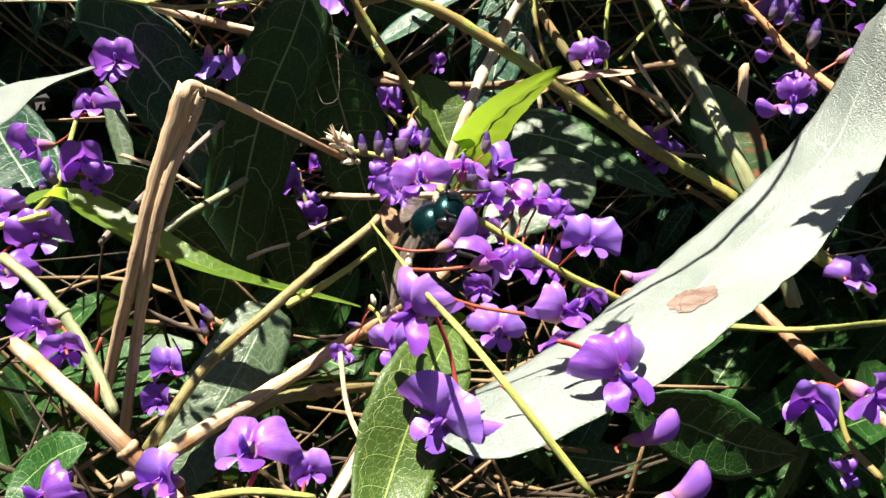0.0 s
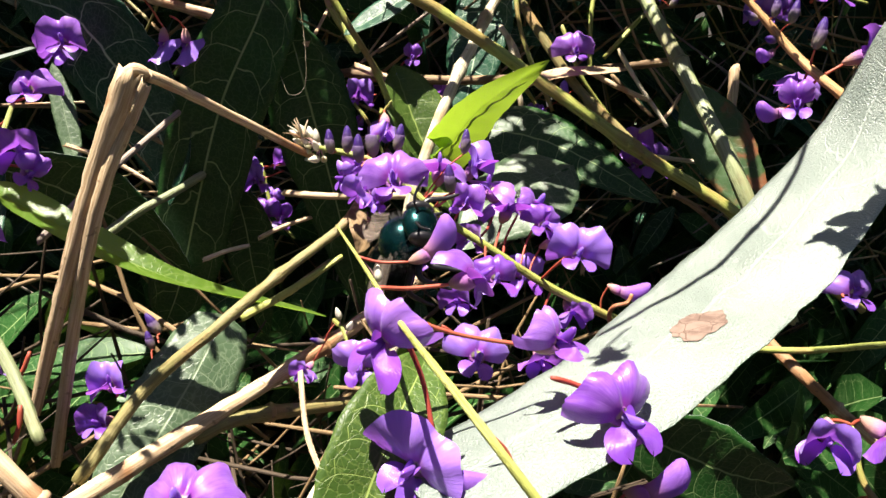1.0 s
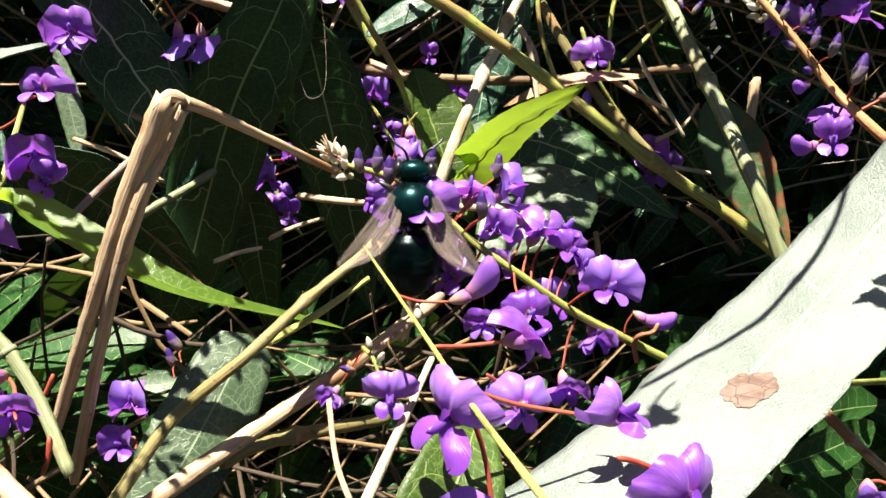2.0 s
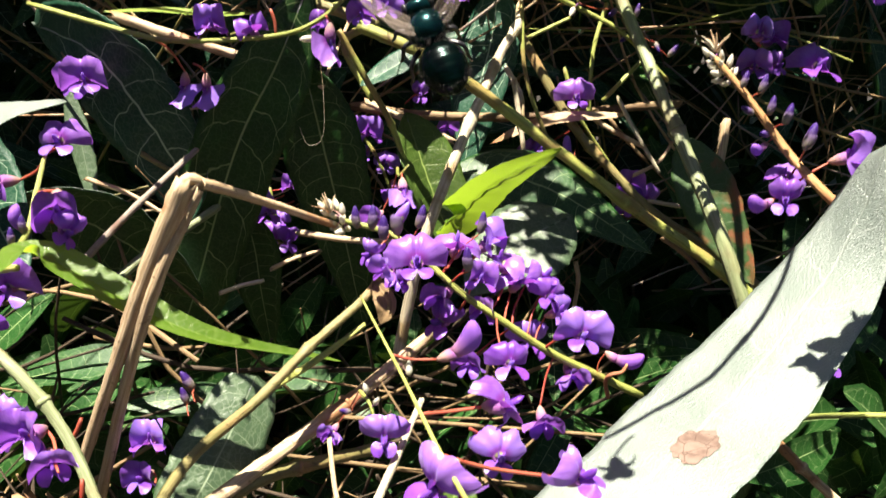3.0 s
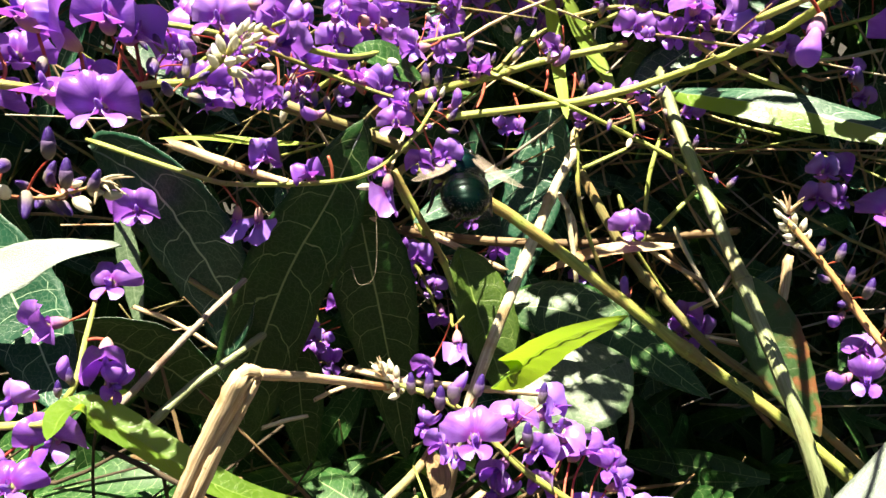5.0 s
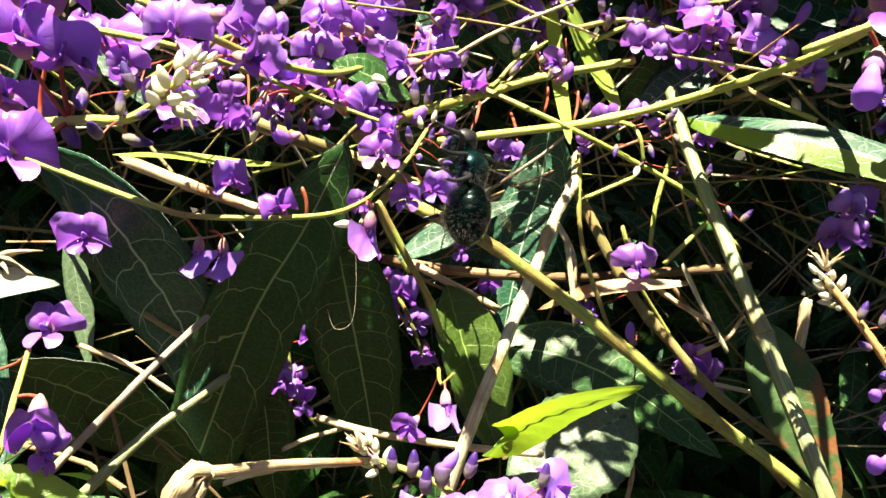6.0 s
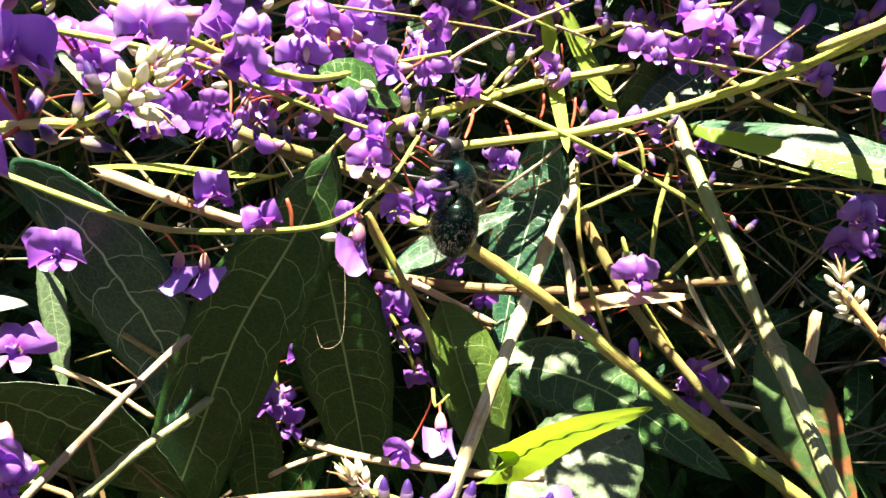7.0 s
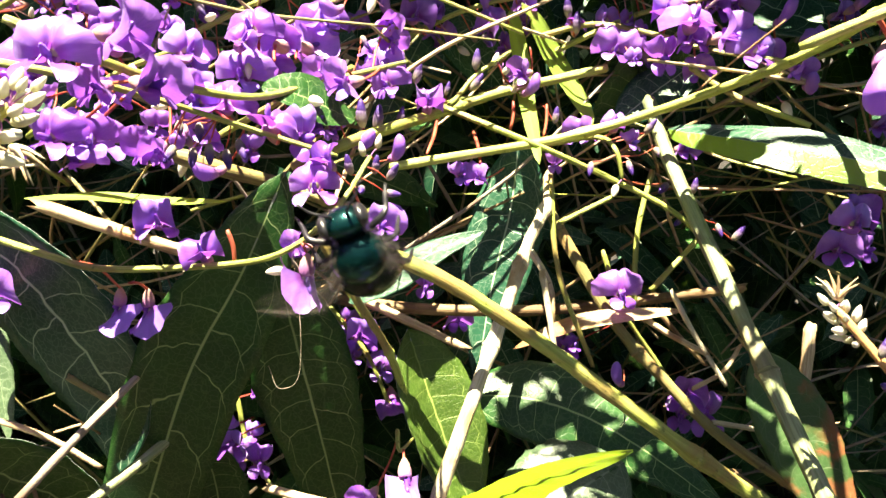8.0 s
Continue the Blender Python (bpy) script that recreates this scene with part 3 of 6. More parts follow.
# ---- ground and the thicket behind ----
def ground_sheet():
    n = 60
    verts, faces = [], []
    for i in range(n + 1):
        for j in range(n + 1):
            u, v = 2 * i / n - 1, 2 * j / n - 1
            x = 60 * u + 29940 * math.copysign(abs(u) ** 7, u) + 240 * u * abs(u)
            y = 100 + 60 * v + 29940 * math.copysign(abs(v) ** 7, v) + 240 * v * abs(v)
            z = 7 * noise.noise((x / 60, y / 60, 0.3)) + 3 * noise.noise((x / 18, y / 18, 1.7)) if abs(x) < 600 and abs(y) < 700 else 0
            verts.append((x, y, z))
    w = n + 1
    for i in range(n):
        for j in range(n):
            faces.append((i * w + j, (i + 1) * w + j, (i + 1) * w + j + 1, i * w + j + 1))
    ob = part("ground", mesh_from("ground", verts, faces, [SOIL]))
    return tagged(ob, "near-black soil under the plants, shade put into its colour", "ground", kind="structure")


ground_sheet()


def simple_leaf(verts, faces, uvs, slots, c, d, nrm, length, width, slot=0):
    """One small bent leaf of the far mass, as a strip of four by two faces."""
    d = d.normalized()
    side = d.cross(nrm).normalized()
    nrm = side.cross(d)
    b = len(verts)
    for k in range(6):
        v = k / 5
        h = width / 2 * leaf_shape(0.02 + 0.97 * v, 0.2)
        p = c + d * length * (v - 0.5) - nrm * length * 0.22 * (v - 0.5) ** 2
        for s in (-1, 0, 1):
            verts.append(p + side * h * s + nrm * abs(s) * h * 0.25)
            uvs.append((0.5 + 0.5 * s, v))
    for k in range(5):
        for j in range(2):
            a = b + 3 * k + j
            faces.append((a, a + 1, a + 4, a + 3))
            slots.append(slot)


def leaf_mass(name, label, count, place, size, mats, seed, droop=0.5, category="foliage"):
    rng = random.Random(seed)
    verts, faces, uvs, slots = [], [], [], []
    for k in range(count):
        c = Vector(place(rng))
        d = Vector((rng.uniform(-1, 1), rng.uniform(-0.6, 0.6), rng.uniform(-1, 0.5) - droop))
        nrm = Vector((rng.uniform(-0.8, 0.8), rng.uniform(-1, 0.3), rng.uniform(0.1, 1)))
        l = rng.uniform(*size)
        simple_leaf(verts, faces, uvs, slots, c, d, nrm, l, l * rng.uniform(0.2, 0.36), rng.randrange(len(mats)))
    return tagged(part(name, mesh_from(name, verts, faces, mats, uvs, slots)), label, category, kind="stuff")


def straw_mass(name, label, count, place, size, radius, mats, seed, lean=0.5, category="dry grass"):
    rng = random.Random(seed)
    verts, faces, uvs, slots = [], [], [], []
    for k in range(count):
        c = Vector(place(rng))
        d = Vector((rng.uniform(-1, 1), rng.uniform(-0.4, 0.4), rng.uniform(-0.2, 1) * lean * 2)).normalized()
        l = rng.uniform(*size)
        bend = Vector((rng.uniform(-1, 1), rng.uniform(-1, 1), rng.uniform(-1, 0.4))) * l * 0.1
        r = rng.uniform(*radius)
        v, f, uv = tube_data([c - d * l / 2, c + bend, c + d * l / 2], r, r * 0.6, n=6, sides=5, seed=k)
        b = len(verts)
        verts += v
        uvs += uv
        s = rng.randrange(len(mats))
        for q in f:
            faces.append(tuple(b + i for i in q))
            slots.append(s)
    return tagged(part(name, mesh_from(name, verts, faces, mats, uvs, slots)), label, category, kind="stuff")


# the mass of the bush: low layer, back wall, unseen top added for shade
leaf_mass("undergrowth_leaves", "dark green narrow leaves crowded in deep shade", 850, lambda r: (r.uniform(-190, 190), r.uniform(140, 300), r.uniform(5, 70)), (18, 50), [LEAF_DARK], 11)
leaf_mass("back_leaves", "small dark leaves behind the flower spikes", 420, lambda r: (r.uniform(-200, 200), r.uniform(215, 290), r.uniform(60, 190)), (16, 42), [LEAF_DARK, LEAF_BLUE], 16)
leaf_mass("hedge_leaves", "tall dense dark green foliage behind the flowers", 2600, lambda r: (r.uniform(-420, 420), r.uniform(290, 400), r.uniform(0, 275)), (22, 60), [LEAF_DARK, LEAF_BLUE], 12)
leaf_mass("upper_leaves", "unseen green foliage added above the flowers for shade", 1700, lambda r: (r.uniform(-270, 270), r.uniform(236, 340), r.uniform(236, 350)), (25, 55), [LEAF_DARK, LEAF_BLUE], 19)
# unseen leaves added overhead, each batch set to shade the column below it
leaf_mass("canopy_leaves", "unseen small leaves added overhead, with gaps for sun", 110, lambda r: (r.uniform(-6, 42), r.uniform(150, 194), r.uniform(236, 268)), (8, 17), [LEAF_DARK, LEAF_BLUE], 23)
leaf_mass("shade_leaves", "unseen small leaves added overhead to break the sun into flecks", 80, lambda r: (r.uniform(-3, 34), r.uniform(160, 186), r.uniform(236, 256)), (7, 14), [LEAF_DARK, LEAF_BLUE], 29)
leaf_mass("overhead_leaves", "unseen leaves added overhead to shade the hollow below", 150, lambda r: (r.uniform(44, 120), r.uniform(197, 234), r.uniform(236, 272)), (14, 28), [LEAF_DARK, LEAF_BLUE], 41)
leaf_mass("hollow_leaves", "unseen leaves added overhead to shade the far flowers", 75, lambda r: (r.uniform(54, 80), r.uniform(172, 202), r.uniform(238, 262)), (9, 18), [LEAF_DARK, LEAF_BLUE], 43)
# leaf walls out of view, added to keep low sky light off the plants
leaf_mass("hedge_behind", "unseen leaf mass added behind the camera to block low sky", 1500, lambda r: (r.uniform(-520, 520), r.uniform(-460, -330), r.uniform(0, 420)), (45, 95), [LEAF_DARK, LEAF_BLUE], 44)
leaf_mass("hedge_sides", "unseen leaf mass added on both sides to block low sky", 1600, lambda r: (r.choice((-1, 1)) * r.uniform(400, 500), r.uniform(-380, 330), r.uniform(0, 400)), (45, 95), [LEAF_DARK, LEAF_BLUE], 45)
leaf_mass("far_leaves", "dense dark leaves closing the view behind", 1500, lambda r: (r.uniform(-420, 420), r.uniform(290, 430), r.uniform(0, 240)), (25, 60), [LEAF_DARK, LEAF_BLUE], 18)
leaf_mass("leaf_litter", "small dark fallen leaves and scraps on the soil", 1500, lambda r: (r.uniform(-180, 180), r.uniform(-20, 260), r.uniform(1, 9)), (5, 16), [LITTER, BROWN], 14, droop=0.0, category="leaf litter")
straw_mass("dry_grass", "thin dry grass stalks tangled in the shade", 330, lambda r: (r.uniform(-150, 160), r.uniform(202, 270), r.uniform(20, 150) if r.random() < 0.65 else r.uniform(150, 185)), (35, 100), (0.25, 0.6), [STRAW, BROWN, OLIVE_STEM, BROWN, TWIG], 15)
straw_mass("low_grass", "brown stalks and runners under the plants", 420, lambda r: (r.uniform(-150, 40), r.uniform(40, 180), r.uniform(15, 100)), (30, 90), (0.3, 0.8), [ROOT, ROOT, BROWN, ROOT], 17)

# ---- the pale leaf turned underside-up ----
leaf([(2.0, 54.5, 147.0), (6.0, 57.0, 147.8), (19.6, 65.9, 149.9), (31.6, 76.0, 151.4), (40.6, 83.3, 154.3), (55.6, 97.4, 162.8), (60.2, 103.5, 178.0)], 20.0, (-0.45, 0.14, 0.88), "large pale grey-green leaf lying underside up in full sun", LEAF_PALE, LEAF_DARK, fold=0.0, blunt=0.85, curl=0.05, wave=0.02, foot=0.42, sides=(1.1, 0.9), drop=0.05, lean=0.05, nu=18, nv=44, rib=False, patch=(0.43, 0.505, -0.1, 0.42, MINED))

# ---- leaves near the camera ----
leaf([(2.8, 71.2, 149.0), (-0.5, 61.4, 147.9), (-3.7, 54.1, 142.3), (-5.4, 43.3, 140.6)], 9.6, (0.27, -0.43, 0.86), "dark green leathery leaf with netted veins", LEAF_MID, LEAF_PALE, fold=0.2, blunt=0.3)
leaf([(-27.3, 106.5, 129.3), (-30.6, 97.0, 124.3), (-34.7, 87.0, 119.5), (-40.2, 75.7, 112.8)], 13.0, (0.37, -0.42, 0.80), "grey-green upright leaf with pale veins, half in shade", LEAF_GREY, LEAF_PALE, fold=-0.12, blunt=0.55, foot=0.26)
leaf([(3.7, 130.4, 145.8), (6.2, 133.7, 145.4), (11.4, 130.4, 154.1), (21.6, 126.3, 163.8)], 9.0, (0.08, -0.98, -0.10), "bright lime-green young leaf glowing in the sun", LEAF_LIME, LEAF_LIME, thin=True, fold=0.12, blunt=0.3, foot=0.42)
# ---- hanging dark leaves ----
leaf([(-24.4, 172.0, 176.6), (-31.1, 168.0, 160.2), (-40.9, 164.5, 140.1), (-53.1, 162.0, 101.6), (-58.9, 161.0, 87.7)], 18.8, (-0.05, -0.99, -0.10), "long dark green hanging leaf with pale herringbone veins", LEAF_DARK, LEAF_PALE, fold=0.06, blunt=0.62)
leaf([(-88.7, 187.3, 159.0), (-71.0, 173.4, 158.1), (-62.0, 169.7, 147.9), (-54.3, 167.0, 133.6), (-53.0, 161.6, 120.2)], 25.0, (-0.20, -0.96, -0.10), "dark blue-green hanging leaf with a bitten edge", LEAF_BLUE, LEAF_PALE, fold=0.08, blunt=0.3)
leaf([(-26.4, 172.6, 159.3), (-22.8, 170.4, 143.9), (-18.2, 167.9, 124.2), (-11.3, 164.6, 90.3)], 18.4, (0.10, -0.98, -0.17), "dark glossy hanging leaf in shade", LEAF_DARK, LEAF_PALE, fold=0.1, blunt=0.4)
leaf([(-3.8, 167.2, 150.9), (-0.6, 162.7, 143.7), (4.3, 156.1, 133.6), (9.1, 150.2, 124.6)], 14.1, (0.44, -0.73, 0.53), "folded mid-green leaf with netted veins", LEAF_MID, LEAF_PALE, fold=0.45, blunt=0.55)
leaf([(6.9, 168.0, 136.2), (19.7, 166.1, 137.4), (34.0, 160.1, 135.3), (51.8, 150.0, 128.0)], 15.8, (-0.21, -0.51, 0.83), "dark green leaf with sun flecks and gnawed spots", LEAF_DARK, LEAF_PALE, fold=-0.1, blunt=0.3)
leaf([(33.6, 153.8, 134.8), (24.9, 149.4, 132.2), (16.8, 144.4, 128.7), (10.1, 138.9, 122.5)], 20.8, (-0.17, -0.41, 0.90), "grey-green leaf catching patches of sun", LEAF_GREY, LEAF_DARK, fold=-0.1, blunt=0.2)
leaf([(59.9, 169.3, 147.7), (63.1, 161.8, 141.6), (67.2, 153.4, 134.3), (73.9, 144.1, 124.7)], 12.9, (-0.24, -0.90, 0.35), "green leaf blotched with rust-brown scars", LEAF_RUST, LEAF_PALE, fold=0.1, blunt=0.4)
# lime on the lower half paints the sun shining through it
leaf([(39.5, 183.8, 183.2), (50.4, 171.6, 186.1), (63.8, 162.7, 187.0), (82.2, 148.3, 186.7)], 8.2, (-0.11, -0.62, 0.78), "long narrow leaf, silvery above, lower half coloured yellow-green as if sunlit", LEAF_BLUE, LEAF_LIME, thin=True, sunlit_half=True, fold=-0.14, blunt=0.85, foot=0.38)
leaf([(19.8, 215.5, 167.8), (18.3, 206.6, 155.4), (14.6, 196.2, 141.8), (11.9, 184.0, 125.6)], 15.7, (-0.17, -0.52, 0.84), "dusty dark leaf with sun flecks behind the stems", LEAF_BLUE, LEAF_PALE, fold=0.1, blunt=0.3)
leaf([(-14.1, 178.3, 183.4), (-18.5, 176.3, 186.1), (-23.3, 174.8, 188.5), (-27.8, 173.3, 189.6)], 8.4, (0.04, -0.50, 0.87), "small round green leaf with bright veins", LEAF_DARK, LEAF_MID, thin=True, fold=0.15, blunt=0.6)
leaf([(87.9, 211.5, 196.4), (76.2, 219.1, 197.1), (67.8, 228.7, 199.3), (60.6, 238.8, 204.0)], 15.5, (-0.17, -0.47, 0.87), "grey-green leaf dappled with sun among the flowers", LEAF_BLUE, LEAF_PALE, fold=0.1, blunt=0.4)
leaf([(55.1, 216.6, 187.0), (48.0, 214.1, 182.0), (43.0, 211.9, 178.4), (38.1, 209.3, 174.9)], 10.5, (-0.07, -0.50, 0.86), "grey-green leaf in shade behind the arching stem", LEAF_BLUE, LEAF_PALE, fold=0.1, blunt=0.5)
leaf([(-112.7, 145.7, 135.1), (-97.1, 146.9, 145.4), (-81.6, 149.2, 152.8), (-65.8, 145.5, 158.7)], 11.2, (0.44, -0.23, 0.86), "pale leaf bleached white by the sun", LEAF_PALE, LEAF_DARK, fold=0.1, blunt=0.35)
leaf([(-104.4, 167.8, 152.7), (-96.1, 157.9, 139.7), (-88.3, 150.7, 131.6), (-77.3, 137.0, 124.5)], 19.0, (-0.11, -0.49, 0.87), "dark leaf with patches of sun", LEAF_BLUE, LEAF_PALE, fold=0.1, blunt=0.4)
leaf([(-64.6, 108.8, 147.0), (-64.1, 120.2, 142.1), (-38.4, 115.0, 130.5), (-14.7, 124.0, 117.1)], 6.2, (-0.17, -0.03, 0.98), "long narrow yellow-green leaf arching over the twigs", LEAF_LIME, LEAF_LIME, thin=True, fold=0.35, blunt=0.25)
leaf([(33.7, 99.9, 112.6), (41.6, 97.1, 111.3), (51.0, 95.0, 108.1), (61.5, 94.3, 106.2)], 15.4, (0.10, -0.99, 0.05), "dark leaf dappled by sun flecks", LEAF_DARK, LEAF_PALE, fold=0.1, blunt=0.4)
leaf([(-42.0, 69.8, 133.1), (-45.5, 69.1, 131.8), (-50.0, 69.6, 128.0), (-52.5, 66.7, 126.1)], 6.3, (0.02, -0.48, 0.87), "small mid-green leaf in half shade", LEAF_DARK, LEAF_PALE, fold=0.1, blunt=0.5)
leaf([(-85.5, 157.1, 130.6), (-73.4, 158.4, 125.0), (-62.9, 160.0, 116.0), (-50.2, 160.5, 102.6)], 20.8, (0.19, -0.97, -0.14), "dark green leaf low in the shade", LEAF_DARK, LEAF_PALE, fold=0.1, blunt=0.4)
leaf([(-41.0, 170.1, 123.1), (-38.9, 169.3, 111.9), (-37.9, 168.3, 100.2), (-36.1, 168.8, 79.7)], 12.0, (0.27, -0.96, 0.09), "dark green leaf behind the hanging leaf", LEAF_DARK, LEAF_PALE, fold=0.1, blunt=0.4)
leaf([(-13.7, 164.0, 157.8), (-7.2, 166.4, 161.1), (-0.6, 169.0, 164.8), (8.2, 171.5, 168.2)], 5.9, (-0.07, -0.42, 0.90), "narrow green leaf behind the stem", LEAF_BLUE, LEAF_PALE, fold=0.15, blunt=0.3)
leaf([(-71.2, 183.9, 163.7), (-60.6, 183.6, 164.8), (-47.9, 183.1, 164.9), (-36.0, 181.9, 166.0)], 3.3, (-0.07, -0.07, 1.00), "flat green grass blade, brown at its end", GRASS, GRASS, thin=True, fold=0.1, blunt=0.8, rib=False, name="grass_blade", category="grass blade")
leaf([(16.2, 225.6, 193.5), (18.2, 218.5, 185.5), (18.7, 209.1, 180.0), (18.7, 186.5, 174.3)], 3.6, (-0.27, -0.48, 0.83), "bent pale grass blade folded over at its top", GRASS, GRASS, thin=True, fold=0.2, blunt=0.9, foot=0.2, rib=False, name="grass_blade", category="grass blade")
leaf([(17.0, 217.0, 195.7), (20.1, 218.2, 192.4), (26.2, 216.0, 184.2), (33.1, 207.9, 175.1)], 6.6, (0.14, -0.36, 0.92), "broad sunlit grass blade with stripes of shade", GRASS, GRASS, thin=True, fold=0.1, blunt=0.95, foot=0.2, rib=False, name="grass_blade", category="grass blade")

leaf([(-8.7, 114.7, 143.3), (-7.1, 112.7, 141.6), (-6.6, 111.0, 140.2), (-7.3, 109.8, 138.3)], 3.7, (0.13, -0.61, 0.78), "withered brown bract at a joint", BROWN, BROWN, thin=True, fold=0.4, blunt=0.4, rib=False, name="bract", category="bract")

leaf([(-83.3, 185.8, 144.6), (-80.4, 180.4, 137.4), (-77.5, 174.4, 129.4), (-74.9, 168.5, 121.7)], 5.2, (0.03, -0.52, 0.85), "pale shiny leaf catching sun behind the stems", LEAF_GREY, LEAF_DARK, fold=-0.1, blunt=0.4)


def withered_tip(centre, way, count, length, seed):
    """Dry pointed bracts splayed at the end of a spike."""
    rng = random.Random(seed)
    owner = new("withered_bracts")
    way = Vector(way).normalized()
    for k in range(count):
        d = (way + Vector((rng.uniform(-1, 1), rng.uniform(-1, 1), rng.uniform(-1, 1))) * 0.9).normalized()
        c = Vector(centre)
        tube("bract", [c, c + d * length * 0.5 + Vector((0, 0, 0.3)), c + d * length * rng.uniform(0.8, 1.2)], length * 0.10, length * 0.015, STRAW_PALE if k % 2 else STRAW, owner, sides=6, n=6, wobble=0.15, seed=seed + k)
    return tagged(owner, "dry straw-coloured bracts splayed at a spike's end", "bracts", "withered bract tufts")


withered_tip((-16.4, 121.8, 152.0), (-0.55, 0.30, 0.70), 9, 3.0, 51)
withered_tip((-45.3, 97.0, 195.2), (0.94, -0.33, 0.13), 8, 3.2, 52)
withered_tip((-35.9, 115.2, 202.4), (0.54, -0.67, -0.51), 7, 3.0, 53)
withered_tip((48.9, 139.7, 177.3), (-0.37, 0.29, 0.88), 7, 3.6, 54)
withered_tip((15.7, 206.8, 181.0), (0.43, -0.26, 0.87), 6, 3.0, 55)
tagged(tube("tendril", [(32.6, 107.0, 125.8), (31.6, 107.5, 129.2), (32.0, 106.9, 131.3), (33.9, 107.2, 131.7), (34.7, 107.8, 133.0)], 0.42, 0.3, CALYX_STEM, seed=61, sides=7, n=20), "thin curled pinkish tendril below the flowers", "tendril")
tagged(tube("thread", [(-22.5, 163.1, 168.6), (-20.8, 158.7, 158.8), (-20.6, 154.7, 150.2), (-23.5, 153.6, 148.6), (-25.3, 155.4, 151.6)], 0.04, 0.035, STRAW_PALE, seed=62, sides=5, n=40), "fine pale thread hanging before a dark leaf", "thread")

# ---- stems and reeds ----
reed = new("broken_reed")
tube("stalk", [(-33.2, 101.2, 167.9), (-39.0, 98.8, 155.1), (-45.2, 96.0, 139.3), (-53.1, 95.1, 119.3)], 1.6, 0.8, STRAW, reed, sides=14, n=30, wobble=0.10, seed=71, ragged=1.0)
tube("split_half", [(-32.4, 102.4, 165.7), (-37.8, 97.7, 154.0), (-43.8, 95.8, 136.8), (-51.8, 94.6, 110.4)], 1.0, 0.8, STRAW, reed, "half of the stalk split away", sides=12, n=30, wobble=0.10, seed=72, ragged=1.6)
tube("node", [(-34.0, 100.8, 166.6), (-33.4, 101.4, 167.8), (-32.6, 101.9, 168.0), (-31.4, 102.6, 167.2)], 0.95, 0.75, STRAW, reed, "swollen cracked joint at the bend", sides=14, n=10, wobble=0.12, seed=73)
tube("bent_end", [(-31.7, 102.1, 167.4), (-29.8, 104.1, 165.7), (-25.3, 110.8, 160.0), (-15.4, 123.5, 148.3)], 0.8, 0.6, STRAW, reed, "thin end bent over from the break", sides=10, n=24, wobble=0.08, seed=74, ragged=1.0)
tube("splinter", [(-31.6, 100.9, 167.0), (-32.3, 99.9, 165.4), (-33.0, 98.9, 163.6)], 0.5, 0.1, STRAW, reed, sides=7, n=8, wobble=0.12, seed=75, ragged=1.0)
tagged(reed, "thick dry broken reed, split along its length", "reed")
stem([(-7.3, 116.6, 144.1), (-10.3, 112.7, 141.0), (-18.4, 103.7, 137.9), (-24.5, 94.8, 135.8), (-33.7, 88.6, 129.5), (-40.0, 79.1, 122.9)], 1.3, OLIVE_STEM, "olive-brown woody stem rising across a leaf", nodes=(0.4,), taper=1.4)
stem([(1.5, 121.4, 126.2), (-11.8, 106.3, 124.4), (-26.9, 91.8, 122.0), (-42.2, 72.6, 122.6)], 2.3, STRAW, "pale dry reed lying slantwise", taper=1.1, nodes=(0.35,))
stem([(-28.9, 89.7, 120.3), (-23.5, 93.6, 120.3), (-15.5, 99.8, 116.7), (-6.3, 107.0, 112.2)], 2.4, OLIVE_STEM, "thick olive stem lying in half shade", nodes=(0.5,))
stem([(-23.2, 99.8, 133.4), (-17.1, 104.9, 134.6), (-9.9, 110.9, 137.2)], 1.3, LIME_STEM, "thin yellow-green leaf stalk", taper=0.7)
stem([(-14.0, 161.9, 171.0), (0.4, 158.4, 166.5), (13.5, 156.1, 159.2), (29.4, 151.8, 149.6), (47.4, 146.7, 139.0), (61.0, 141.7, 132.0), (85.9, 130.5, 117.0)], 2.4, GREEN_STEM, "long green stem running slantwise, browning below", nodes=(0.62,), taper=1.05)
stem([(23.3, 198.3, 167.4), (21.9, 189.6, 165.1), (17.5, 180.6, 161.2), (12.8, 168.6, 155.6), (7.5, 156.2, 148.5), (0.3, 142.0, 131.4), (-3.7, 135.1, 106.7)], 2.0, STRAW_PALE, "pale jointed grass stem in the sun", nodes=(0.2, 0.4, 0.6), taper=1.25)
stem([(43.8, 208.6, 180.8), (44.2, 190.8, 174.4), (47.9, 165.8, 164.0), (51.3, 145.4, 154.9), (56.6, 126.6, 142.7), (64.8, 114.4, 123.2)], 2.7, GREY_STEM, "stout grey-green stalk leaning across", nodes=(0.55,), taper=1.05)
stem([(23.9, 196.1, 160.9), (36.3, 182.8, 144.9), (47.0, 174.9, 135.6), (57.8, 166.6, 128.5), (76.3, 155.7, 120.8), (100.9, 148.0, 103.6)], 2.3, OLIVE_STEM, "green-brown stem behind the flowers", nodes=(0.3,))
stem([(-16.3, 186.9, 143.5), (-0.2, 186.7, 142.2), (23.1, 187.2, 142.6), (42.3, 188.9, 144.6), (66.9, 192.2, 147.0)], 2.4, BROWN, "brown twig lying level in the shade")
stem([(-12.8, 184.7, 145.6), (-2.2, 180.6, 142.9), (8.1, 176.5, 140.3)], 1.7, STRAW, "short dry stalk in the shade")
stem([(-70.0, 137.9, 124.1), (-61.3, 147.6, 131.9), (-54.8, 157.5, 136.5), (-42.9, 171.5, 145.1)], 1.5, TWIG, "grey dead twig crossing the dark leaves")
